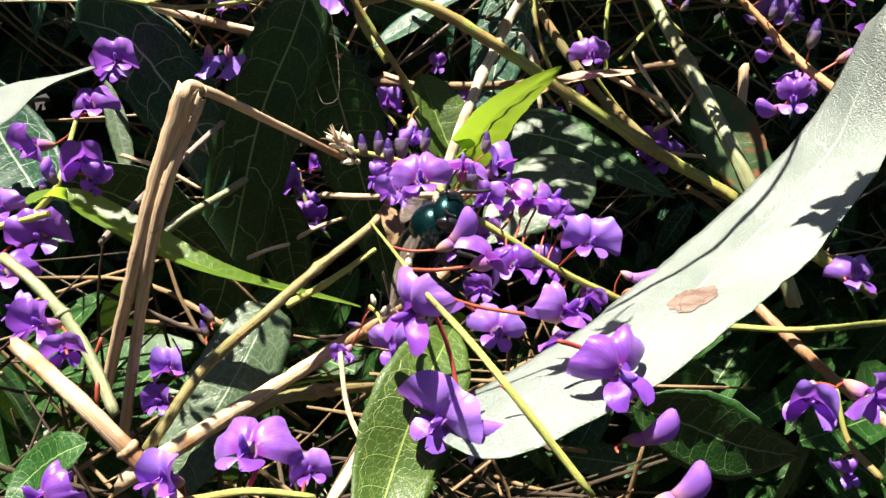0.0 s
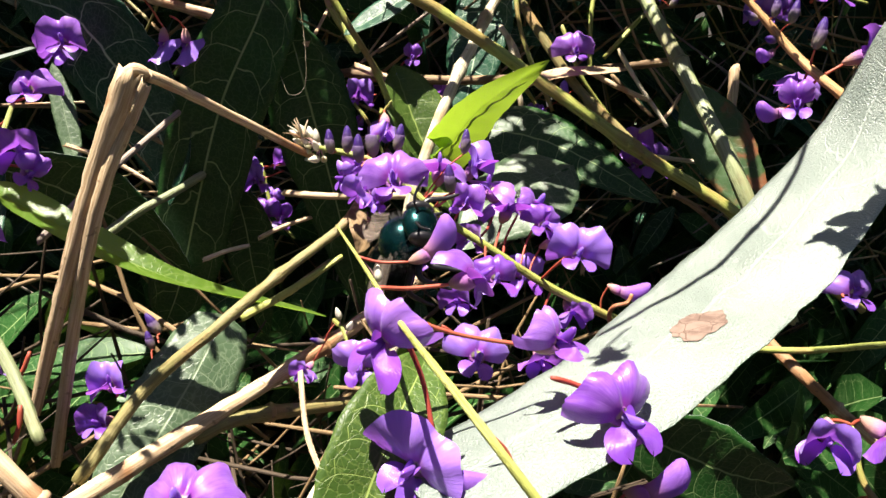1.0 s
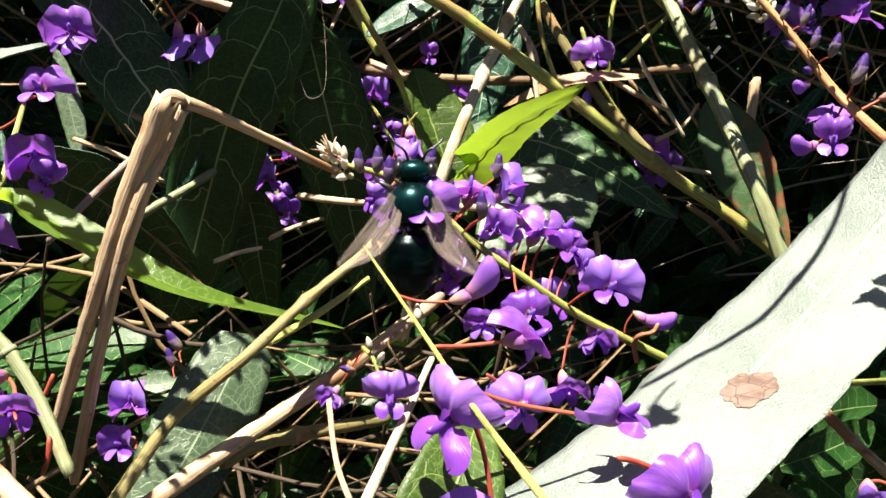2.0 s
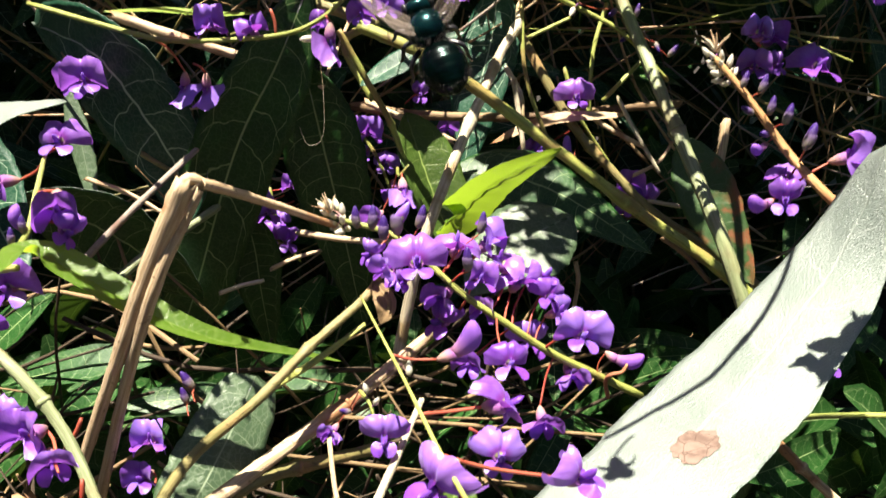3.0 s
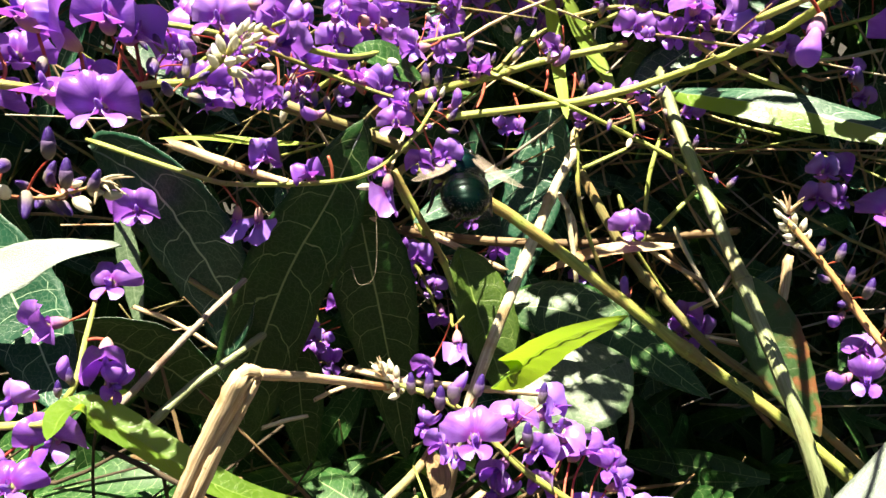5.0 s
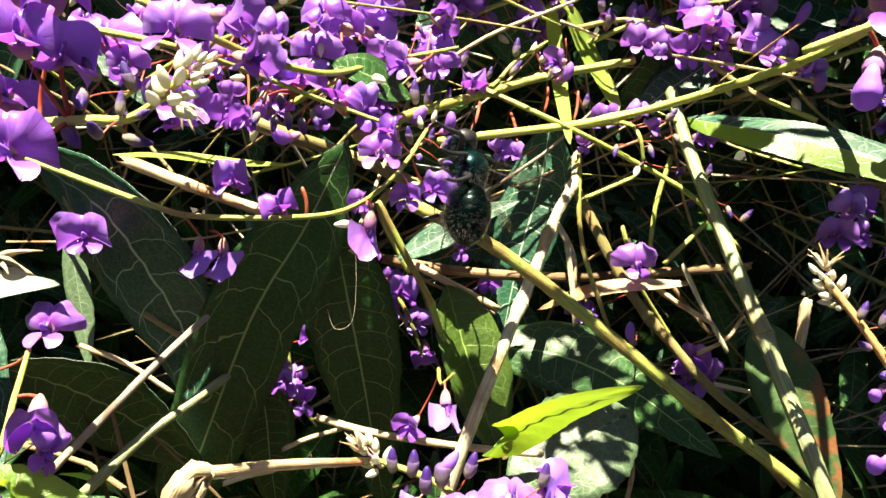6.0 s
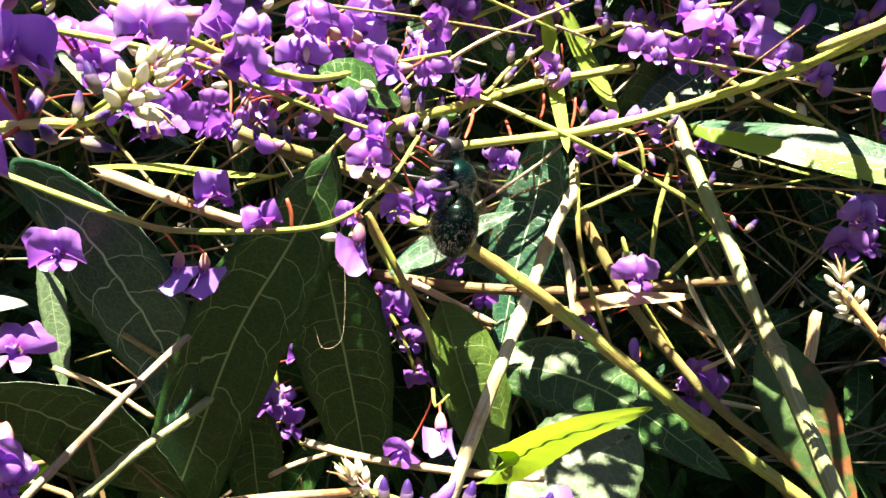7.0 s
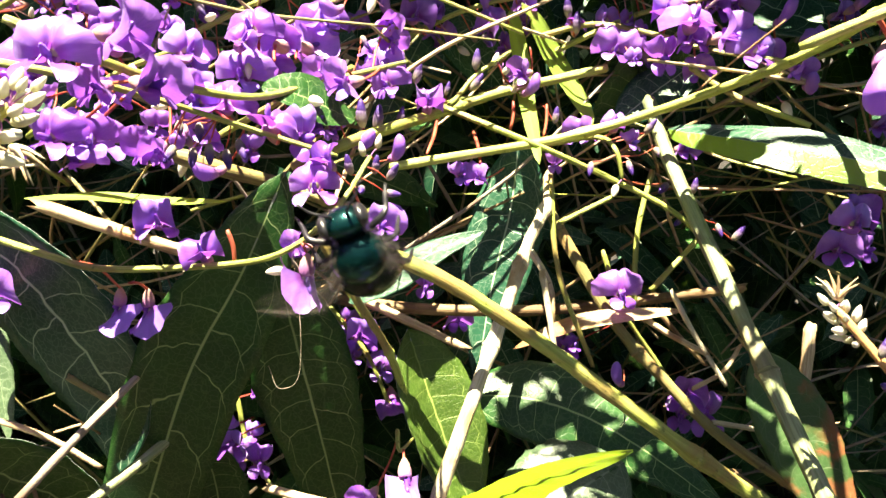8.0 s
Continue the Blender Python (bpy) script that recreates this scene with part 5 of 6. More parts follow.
raceme("blurred near spike of grey buds with a withered end", [(-55.9, 89.5, 201.0), (-52.6, 88.9, 197.9), (-49.2, 93.4, 195.0), (-45.0, 97.1, 195.2)], 0.5, [], bud_cluster((-46.6, 95.8, 194.4), (0.88, -0.44, 0.19), 7, 8, 3.6, 21, "mix") + [
    ((-50.8, 91.1, 199.6), (0.32, -0.93, 0.18), 4.3, "bud"),
    ((-47.5, 92.4, 199.6), (0.15, 0.06, 0.99), 4.4, "bud"),
    ((-49.4, 91.0, 196.9), (0.25, -0.82, -0.52), 4.4, "bud"),
    ((-47.8, 95.0, 195.3), (0.14, 0.20, 0.97), 4.4, "bud"),
    ((-45.9, 95.9, 194.7), (0.49, 0.10, 0.86), 3.8, "bud"),
    ((-52.0, 88.7, 197.6), (-0.29, -0.79, -0.54), 3.6, "cream"),
    ((-50.6, 89.7, 196.8), (0.28, -0.60, 0.75), 3.7, "cream"),
    ((-45.0, 97.0, 193.9), (0.93, -0.28, 0.22), 3.5, "cream"),
    ((-46.8, 94.4, 194.6), (0.82, -0.52, -0.23), 3.8, "cream"),
    ((-54.2, 91.3, 201.7), (0.04, -0.75, -0.66), 3.9, "bud"),
], CALYX_STEM)

raceme("violet flowers hanging from a thin green stem", [(-78.5, 165.7, 170.1), (-56.2, 157.8, 168.0), (-46.5, 154.3, 168.3), (-29.2, 152.7, 170.9), (-20.9, 150.9, 174.8), (-14.8, 153.0, 180.3), (-10.9, 160.3, 184.8)], 1.1, [
    ((-33.2, 154.1, 171.3), (-0.30, -0.28, 0.91), 6.4, "half", -40),
    ((-18.4, 147.6, 172.6), (0.10, -0.42, -0.90), 7.6, "hang"),
    ((-17.8, 152.2, 183.4), (0.06, -0.90, 0.43), 7.9, "open"),
    ((-9.1, 155.4, 176.5), (0.41, -0.79, 0.45), 7.0, "half"),
    ((-12.9, 153.3, 175.8), (-0.23, -0.96, 0.15), 6.2, "half"),
    ((-19.8, 153.4, 173.7), (-0.68, -0.55, 0.49), 5.0, "half"),
    ((-49.9, 164.4, 155.3), (-0.22, -0.42, -0.88), 7.6, "hang"),
    ((-45.5, 164.6, 155.1), (-0.12, -0.42, -0.90), 8.2, "hang"),
    ((-45.3, 173.8, 165.5), (0.06, -0.82, 0.57), 8.7, "half"),
    ((-16.2, 153.9, 186.4), (-0.43, -0.18, 0.89), 4.9, "half"),
    ((-7.5, 169.0, 181.4), (0.37, -0.60, 0.71), 5.0, "bud"),
], [
    ((-13.3, 157.0, 183.3), (-0.29, 0.03, 0.96), 4.1, "bud"),
    ((-11.8, 155.6, 182.2), (-0.02, -1.00, 0.07), 3.6, "bud"),
    ((-10.3, 160.1, 182.2), (0.15, 0.02, 0.99), 4.0, "bud"),
    ((-8.4, 158.4, 182.2), (0.51, -0.09, 0.86), 4.1, "bud"),
    ((-8.7, 157.4, 180.8), (0.86, -0.50, 0.08), 3.6, "bud"),
    ((-11.8, 160.1, 184.8), (-0.27, 0.17, 0.95), 3.2, "cream"),
    ((-10.0, 163.0, 184.9), (0.14, 0.16, 0.98), 3.2, "cream"),
    ((-21.4, 150.7, 171.6), (-0.97, -0.23, -0.06), 4.2, "cream"),
    ((-13.0, 154.3, 177.1), (0.64, -0.51, 0.57), 3.7, "cream"),
])

raceme("violet buds and a white-lit petal on an upper spike", [(-15.1, 179.5, 178.9), (-8.1, 188.9, 178.9), (2.2, 200.5, 179.4), (8.0, 207.9, 183.6), (15.0, 211.8, 187.9)], 1.2, [
    ((-1.6, 196.3, 180.9), (0.03, -0.07, 1.00), 7.5, "half"),
    ((18.2, 205.6, 181.6), (0.43, -0.64, 0.64), 6.2, "bud"),
    ((-4.3, 218.9, 191.7), (0.29, -0.70, 0.65), 9.0, "half"),
    ((0.1, 222.8, 192.0), (0.53, -0.67, 0.52), 8.5, "open"),
], [
    ((-12.9, 183.7, 180.3), (-0.17, 0.28, 0.95), 6.6, "bud"),
    ((-10.7, 185.7, 179.3), (0.15, 0.26, 0.95), 6.1, "bud"),
    ((-4.1, 198.8, 184.0), (0.25, 0.25, 0.94), 5.6, "bud"),
    ((1.9, 200.6, 181.6), (0.25, 0.25, 0.94), 3.6, "bud"),
    ((7.9, 208.4, 184.6), (0.09, 0.37, 0.92), 5.7, "bud"),
    ((7.1, 206.2, 181.0), (0.58, 0.15, 0.80), 5.7, "bud"),
    ((11.7, 210.5, 185.0), (0.25, 0.25, 0.94), 4.2, "cream"),
    ((13.7, 209.8, 183.6), (0.58, 0.15, 0.80), 4.2, "cream"),
    ((24.0, 203.0, 176.4), (0.14, 0.27, 0.95), 4.7, "bud"),
    ((-6.9, 191.2, 178.2), (0.25, 0.25, 0.94), 5.1, "bud"),
])

raceme("violet flowers and buds round the arching stem", [(20.9, 195.3, 174.8), (31.8, 199.1, 175.5), (34.0, 193.0, 175.6), (35.6, 190.3, 170.8)], 1.2, [
    ((22.8, 192.0, 172.4), (-0.01, -1.00, -0.02), 5.3, "half"),
    ((35.4, 200.8, 177.7), (-0.07, -0.50, 0.86), 8.0, "half"),
    ((29.7, 202.2, 174.7), (-0.64, -0.65, 0.42), 7.5, "half"),
    ((48.5, 196.4, 175.0), (0.36, -0.81, 0.46), 7.1, "half"),
    ((7.8, 185.3, 171.6), (-0.53, -0.62, 0.57), 6.2, "half"),
    ((4.7, 185.9, 171.6), (0.35, -0.91, 0.22), 6.3, "half"),
    ((37.3, 193.7, 176.9), (0.49, -0.84, 0.24), 5.8, "half"),
], [
    ((29.5, 191.5, 173.4), (-0.17, -0.71, -0.69), 4.2, "bud"),
    ((36.3, 191.5, 174.0), (0.24, -0.71, -0.66), 4.2, "bud"),
    ((42.1, 194.9, 175.6), (0.50, -0.78, -0.38), 4.8, "bud"),
    ((40.7, 197.9, 177.3), (0.51, -0.09, 0.86), 4.8, "bud"),
    ((34.5, 189.5, 169.8), (-0.36, -0.81, -0.46), 4.3, "cream"),
    ((45.7, 193.4, 169.1), (-0.60, -0.72, -0.35), 5.0, "bud"),
    ((47.9, 188.2, 164.2), (-0.65, -0.71, -0.27), 3.9, "bud"),
    ((55.4, 188.8, 163.2), (0.24, -0.71, -0.66), 3.9, "bud"),
    ((59.0, 188.1, 160.0), (0.54, 0.01, 0.84), 5.1, "bud"),
    ((50.0, 190.9, 168.2), (0.14, 0.16, 0.98), 4.4, "bud"),
])

raceme("loose cluster of violet flowers under the arching stem", [(20.5, 217.7, 189.5), (32.0, 216.4, 193.3), (43.2, 212.1, 193.1), (52.8, 204.4, 192.4), (62.5, 194.8, 193.7)], 1.3, [
    ((35.9, 211.4, 189.6), (-0.14, -0.92, 0.37), 9.2, "open"),
    ((43.2, 204.1, 190.4), (0.10, -0.99, -0.06), 9.5, "half"),
    ((46.1, 200.4, 198.3), (0.04, -0.58, 0.82), 10.7, "open"),
    ((44.6, 210.6, 197.6), (-0.29, -0.43, 0.85), 8.6, "half"),
    ((52.5, 200.1, 196.3), (0.49, -0.53, 0.69), 9.8, "half"),
    ((58.0, 196.9, 194.3), (0.06, -0.95, 0.29), 11.4, "open"),
    ((64.4, 193.3, 192.6), (0.37, -0.89, 0.27), 6.2, "half"),
    ((34.5, 217.5, 193.9), (-0.36, -0.72, 0.59), 8.3, "half"),
    ((28.8, 218.7, 192.6), (-0.07, -0.13, 0.99), 7.7, "half"),
    ((48.0, 204.2, 194.3), (0.18, -0.97, 0.18), 7.9, "half"),
    ((39.0, 216.0, 194.2), (0.16, -0.74, 0.65), 6.6, "half"),
], [((28.7, 216.5, 191.2), (-0.07, 0.17, 0.98), 6.0, "bud"), ((27.2, 218.1, 193.7), (-0.27, 0.17, 0.95), 6.0, "bud")])

raceme("near violet flowers at the end of the arching stem", [(35.8, 142.7, 207.5), (42.7, 137.8, 213.4), (46.8, 132.4, 215.7), (50.9, 128.0, 220.2)], 1.2, [
    ((42.3, 136.9, 207.0), (-0.38, -0.76, -0.52), 10.9, "bud"),
    ((70.0, 158.4, 203.7), (-0.03, -0.91, 0.42), 12.0, "open"),
    ((62.4, 147.1, 215.2), (0.16, -0.72, 0.68), 10.7, "half"),
    ((62.5, 160.6, 212.3), (-0.26, -0.72, 0.65), 9.7, "open"),
    ((66.7, 143.2, 208.8), (0.45, -0.84, 0.30), 8.8, "half"),
    ((7.3, 80.7, 224.3), (-0.12, -0.94, 0.32), 7.5, "half"),
], [((75.3, 177.1, 188.3), (-0.27, 0.30, 0.91), 7.0, "bud")], LIME_STEM)

raceme("large violet flowers of a spike close to the camera", [(57.2, 86.5, 194.4), (47.7, 85.9, 202.6), (44.5, 88.7, 207.7), (44.4, 94.2, 212.1)], 1.1, [
    ((40.3, 88.1, 208.6), (-0.17, -0.61, 0.78), 6.8, "open"),
    ((39.2, 86.4, 202.5), (-0.91, -0.39, -0.13), 7.2, "half"),
    ((45.0, 89.7, 209.6), (0.26, -0.38, 0.89), 6.5, "open"),
    ((44.3, 83.8, 201.2), (-0.24, -0.95, 0.20), 6.6, "half"),
], [((42.5, 86.0, 205.3), (-0.52, -0.13, 0.85), 3.8, "bud"), ((45.4, 83.1, 200.1), (0.25, -0.77, -0.59), 3.5, "cream")])
stem([(5.6, 89.4, 234.7), (14.9, 91.4, 229.0), (22.8, 93.6, 225.1), (30.9, 99.1, 222.9), (36.7, 105.9, 225.9), (40.1, 112.6, 231.8)], 0.9, LIME_STEM, "bent yellow-green stem close to the camera", nodes=(0.55,))
stem([(44.7, 113.4, 223.8), (48.7, 112.8, 222.9), (58.2, 111.1, 221.0)], 1.3, CALYX_STEM, "orange-brown stem in the sun")
raceme("shaded violet flowers low in the thicket", [(35.2, 192.1, 154.5), (39.5, 185.7, 144.7), (46.8, 182.5, 135.8), (57.0, 174.5, 124.6)], 1.1, [
    ((36.8, 181.1, 151.1), (-0.04, -0.90, 0.42), 10.0, "open"),
    ((53.7, 178.5, 130.2), (-0.24, -0.94, 0.25), 10.1, "half"),
    ((57.6, 175.8, 126.6), (0.18, -0.97, 0.18), 10.1, "open"),
    ((53.2, 176.7, 125.5), (-0.42, -0.91, -0.01), 9.6, "half"),
    ((32.1, 160.4, 146.5), (-0.52, -0.33, 0.79), 5.0, "bud"),
    ((31.2, 186.3, 134.8), (0.29, -0.70, 0.65), 5.5, "half"),
], [])
raceme("violet flowers in deep shade beside the stem", [(-18.7, 189.2, 140.1), (-10.8, 183.7, 132.9), (-5.2, 177.6, 123.1)], 1.1, [
    ((-14.6, 188.7, 136.6), (-0.23, -0.96, 0.15), 8.1, "half"),
    ((-13.7, 185.1, 131.0), (0.16, -0.74, 0.65), 6.8, "half"),
    ((-7.6, 183.2, 129.8), (-0.04, -0.92, 0.38), 8.0, "open"),
    ((-5.3, 178.9, 125.1), (0.21, -0.94, -0.27), 7.9, "hang"),
    ((-0.1, 186.6, 147.6), (-0.03, -0.99, 0.17), 7.0, "half"),
    ((6.9, 188.3, 138.7), (0.28, -0.92, 0.28), 6.7, "half"),
], [])
raceme("dim violet flowers between the dark leaves", [(-37.2, 184.4, 121.0), (-33.8, 178.1, 110.7), (-28.2, 172.8, 106.3)], 1.1, [
    ((-36.2, 177.7, 110.1), (-0.34, -0.91, 0.23), 9.0, "open"),
    ((-31.8, 176.4, 110.0), (0.28, -0.92, 0.28), 9.0, "half"),
    ((-31.9, 186.1, 121.0), (0.04, -0.69, 0.73), 7.1, "half"),
    ((-34.3, 181.0, 113.0), (-0.07, -0.61, 0.79), 7.1, "half"),
], [])
raceme("pale violet hanging flower in front of a leaf", [(-5.3, 144.5, 149.1), (-5.0, 139.3, 150.2), (-3.2, 139.4, 152.5)], 0.7, [
    ((-4.2, 134.6, 149.6), (0.11, -0.95, -0.28), 6.9, "hang"),
    ((-9.0, 139.1, 140.9), (-0.52, -0.85, 0.08), 6.2, "half"),
], [])
raceme("dark violet flowers beyond the stems", [(81.3, 198.7, 166.0), (84.8, 192.3, 161.3), (88.0, 186.6, 157.8)], 1.1, [
    ((85.1, 192.7, 164.4), (-0.07, -0.61, 0.79), 9.1, "half"),
    ((80.9, 188.0, 159.2), (-0.43, -0.88, 0.22), 9.1, "half"),
    ((86.2, 187.9, 159.6), (0.28, -0.92, 0.28), 8.5, "half"),
    ((81.2, 162.1, 168.6), (0.06, -0.86, 0.51), 11.9, "open"),
    ((73.4, 175.4, 170.7), (-0.26, -0.64, 0.72), 10.4, "half"),
], [])
raceme("violet flowers at the shaded edge", [(-80.5, 181.0, 154.9), (-75.9, 176.0, 150.6), (-71.7, 172.7, 149.3)], 1.0, [
    ((-75.4, 174.7, 150.8), (-0.44, -0.89, 0.09), 9.9, "half"),
], [])
raceme("violet flowers low in front, out of focus", [(-25.6, 46.4, 147.6), (-21.4, 48.7, 145.9), (-16.0, 49.5, 146.3), (-9.9, 49.6, 145.5)], 1.0, [
    ((-16.7, 53.4, 147.5), (-0.08, -0.52, 0.85), 9.6, "open"),
    ((-22.4, 48.6, 148.7), (-0.31, -0.41, 0.86), 5.3, "half"),
    ((-32.3, 46.4, 148.8), (-0.62, -0.37, 0.69), 6.6, "half"),
    ((-11.4, 54.7, 143.5), (0.23, -0.66, 0.72), 4.6, "half"),
    ((-49.5, 80.1, 143.4), (-0.19, -0.74, 0.65), 8.4, "half"),
    ((-46.1, 77.0, 141.8), (0.45, -0.89, 0.13), 6.1, "half"),
    ((-53.4, 82.0, 144.3), (-0.54, -0.60, 0.59), 6.3, "half"),
    ((-43.1, 98.9, 121.8), (0.02, -0.48, 0.87), 7.9, "half"),
    ((-43.0, 93.3, 119.5), (-0.29, -0.78, 0.55), 6.3, "half"),
], [((-37.9, 107.2, 125.1), (-0.56, 0.17, 0.81), 5.4, "bud"), ((-38.9, 105.9, 123.0), (-0.33, 0.24, 0.91), 4.4, "bud")])
raceme("violet flowers hanging at the edge of the big leaf", [(51.0, 62.5, 134.1), (48.7, 66.8, 136.0), (48.1, 70.8, 140.4)], 0.9, [
    ((43.4, 67.3, 141.9), (-0.40, -0.90, 0.14), 8.0, "half"),
    ((50.1, 68.0, 141.7), (0.46, -0.86, 0.23), 8.0, "half"),
    ((50.1, 66.8, 130.6), (0.13, -0.97, 0.18), 4.5, "half"),
    ((74.9, 115.7, 128.6), (0.03, -0.87, 0.49), 9.8, "open"),
], [])
raceme("single drooping violet flower under cream buds", [(-10.1, 99.2, 133.6), (-8.6, 96.5, 134.0), (-7.6, 94.2, 132.9)], 0.7, [
    ((-6.0, 92.1, 130.9), (-0.04, -0.99, 0.16), 8.2, "open"),
    ((-14.2, 98.1, 125.7), (-0.46, -0.87, 0.16), 5.0, "half"),
], [((-8.9, 97.0, 135.1), (-0.27, 0.26, 0.93), 2.8, "cream"), ((-7.7, 95.3, 134.6), (0.35, -0.20, 0.92), 2.8, "cream"), ((-11.2, 96.7, 131.5), (-0.79, -0.39, 0.47), 3.2, "bud")])
raceme("distant violet flowers among grass", [(26.4, 192.5, 140.8), (32.4, 187.8, 133.3)], 1.2, [
    ((30.1, 187.7, 133.3), (0.03, -0.82, 0.57), 8.1, "open"),
    ((-34.2, 167.1, 124.2), (-0.17, -0.90, 0.39), 8.5, "half"),
    ((-36.9, 168.4, 126.6), (-0.31, -0.62, 0.72), 7.1, "half"),
    ((-71.2, 167.5, 154.3), (0.24, -0.85, 0.47), 10.5, "half"),
    ((-12.6, 180.1, 139.9), (0.24, -0.85, 0.47), 9.9, "half"),
], [])



def crowd(label, count, x, y, z, seed):
    """A spike whose flowers crowd a stretch of the bush top, looking outward and to the sky."""
    rng = random.Random(seed)
    axis = [(x[0], sum(y) / 2 + 6, z[0]), ((x[0] + x[1]) / 2, sum(y) / 2 + 4, sum(z) / 2), (x[1], sum(y) / 2, z[1] - 4)]
    flowers, buds = [], []
    for k in range(count):
        p = (rng.uniform(*x), rng.uniform(*y), rng.uniform(*z))
        d = (rng.uniform(-0.6, 0.6), rng.uniform(-1, -0.3), rng.uniform(-0.3, 0.6))
        flowers.append((p, d, rng.uniform(5.6, 8.4), rng.choice(("open", "half", "half", "bud")), rng.uniform(-25, 25)))
        if k % 3:
            buds.append(((p[0] + rng.uniform(-6, 6), p[1], p[2] - 3), (rng.uniform(-0.5, 0.5), -0.3, rng.uniform(-1, 1)), rng.uniform(3.5, 5.5), rng.choice(("bud", "bud", "cream"))))
    return raceme(label, axis, 1.3, flowers, buds)


crowd("violet flowers massed at the top of the bush", 14, (-88, -52), (186, 216), (186, 207), 31)
crowd("dense violet flowers in broken sunlight", 16, (-52, -14), (196, 222), (184, 205), 32)
crowd("violet flowers and buds against the dark foliage", 12, (-10, 22), (205, 228), (184, 203), 33)
crowd("violet flowers crowded over the hanging leaves", 16, (-70, -38), (164, 198), (174, 198), 37)
crowd("violet flowers and buds over the dark leaves", 14, (-40, -6), (168, 200), (174, 196), 38)
crowd("violet flowers behind the arching stem", 12, (24, 58), (200, 225), (186, 206), 34)
crowd("violet flowers beyond the long leaf", 12, (58, 100), (190, 222), (178, 206), 35)


def thin_stems(count, seed):
    """Thin stems threading the flowers, each a thing of its own."""
    rng = random.Random(seed)
    kinds = ((GREEN_STEM, "thin green stem threading the flowers"), (STRAW, "thin dry stalk threading the flowers"), (OLIVE_STEM, "thin olive stem threading the flowers"), (STRAW_PALE, "thin pale dry stalk threading the flowers"))
    for k in range(count):
        c = Vector((rng.uniform(-100, 105), rng.uniform(192, 235), rng.uniform(158, 206)))
        d = Vector((rng.uniform(-1, 1), rng.uniform(-0.4, 0.4), rng.uniform(-0.12, 0.4))).normalized()
        l, r = rng.uniform(30, 85), rng.uniform(0.2, 0.5)
        side = Vector((rng.uniform(-1, 1), rng.uniform(-1, 1), rng.uniform(-1, 0.6))) * l * 0.07
        mat, text = kinds[rng.randrange(4)]
        v, f, uv = tube_data([c - d * l / 2, c - d * l * 0.15 + side, c + d * l * 0.2 + side * 0.4, c + d * l / 2], r, r * 0.6, n=12, sides=6, seed=k, nodes=(0.4,), ragged=0.8)
        tagged(part("thin_stem", mesh_from("thin_stem", v, f, [mat], uv)), text, "stem", "thin stems among the flowers")


thin_stems(42, 36)

# ---- the carpenter bee ----
def metal_skin(name, base, edge):
    m, nt, ln = nodes_of(name)
    n = noise_of(nt, ln, 3000.0, 3.0)
    col = blend(nt, ln, smooth(nt, ln, noise_of(nt, ln, 300.0, 2.0), 0.35, 0.65), base, edge)
    return finish(m, nt, ln, col, 0.24, 0.0, None, n, 0.3, 0.00006, metal=0.8)


BEE_TEAL = metal_skin("bee_teal", (0.0015, 0.014, 0.017), (0.004, 0.040, 0.040))
BEE_GREEN = metal_skin("bee_green", (0.0006, 0.0035, 0.0035), (0.0014, 0.0120, 0.0090))
BEE_BLACK = plain_material("bee_black", (0.006, 0.006, 0.008), (0.015, 0.014, 0.016), 900.0, 0.35)
BEE_FUR = plain_material("bee_fur", (0.006, 0.005, 0.005), (0.020, 0.016, 0.013), 1500.0, 0.8)


def wing_skin():
    m, nt, ln = nodes_of("bee_wing")
    p = nt["Principled BSDF"]
    tc = nt.new("ShaderNodeTexCoord")
    sep = nt.new("ShaderNodeSeparateXYZ")
    ln.new(tc.outputs["UV"], sep.inputs[0])
    wv = noise_of(nt, ln, 900.0, 2.0)
    vein = smooth(nt, ln, maths(nt, ln, "ABSOLUTE", maths(nt, ln, "SUBTRACT", maths(nt, ln, "FRACT", maths(nt, ln, "MULTIPLY", maths(nt, ln, "ADD", sep.outputs[0], maths(nt, ln, "MULTIPLY", wv, 0.15)), 5.0)), 0.5)), 0.0, 0.09, 1.0, 0.0)
    col = blend(nt, ln, vein, (0.42, 0.35, 0.29), (0.06, 0.03, 0.018))
    ln.new(col, p.inputs["Base Color"])
    p.inputs["Roughness"].default_value = 0.3
    mp = nt.new("ShaderNodeMapping")
    mp.inputs["Scale"].default_value = (14.0, 1.5, 1.0)
    ln.new(tc.outputs["UV"], mp.inputs[0])
    streak = smooth(nt, ln, noise_of(nt, ln, 1.0, 3.0, mp.outputs[0]), 0.4, 0.65, 0.10, 0.42)
    ln.new(maths(nt, ln, "ADD", maths(nt, ln, "MULTIPLY", vein, 0.3), streak), p.inputs["Alpha"])
    return m


WING = wing_skin()


def blob(name, centre, radii, mat, parent, waist=0.0, segs=24, rings=14, bands=0):
    """A rounded body piece; x forward, z up; millimetres."""
    verts, faces = [], []
    for i in range(rings + 1):
        a = math.pi * i / rings
        for j in range(segs):
            b = 2 * math.pi * j / segs
            x = math.cos(a)
            r = math.sin(a) * (1 + waist * x)
            if bands:
                r *= 0.975 + 0.035 * ((x * 0.5 + 0.5) * bands % 1.0)
            verts.append((centre[0] + radii[0] * x, centre[1] + radii[1] * r * math.cos(b), centre[2] + radii[2] * r * math.sin(b)))
    for i in range(rings):
        for j in range(segs):
            faces.append((i * segs + j, (i + 1) * segs + j, (i + 1) * segs + (j + 1) % segs, i * segs + (j + 1) % segs))
    return part(name, mesh_from(name, verts, faces, [mat]), parent)


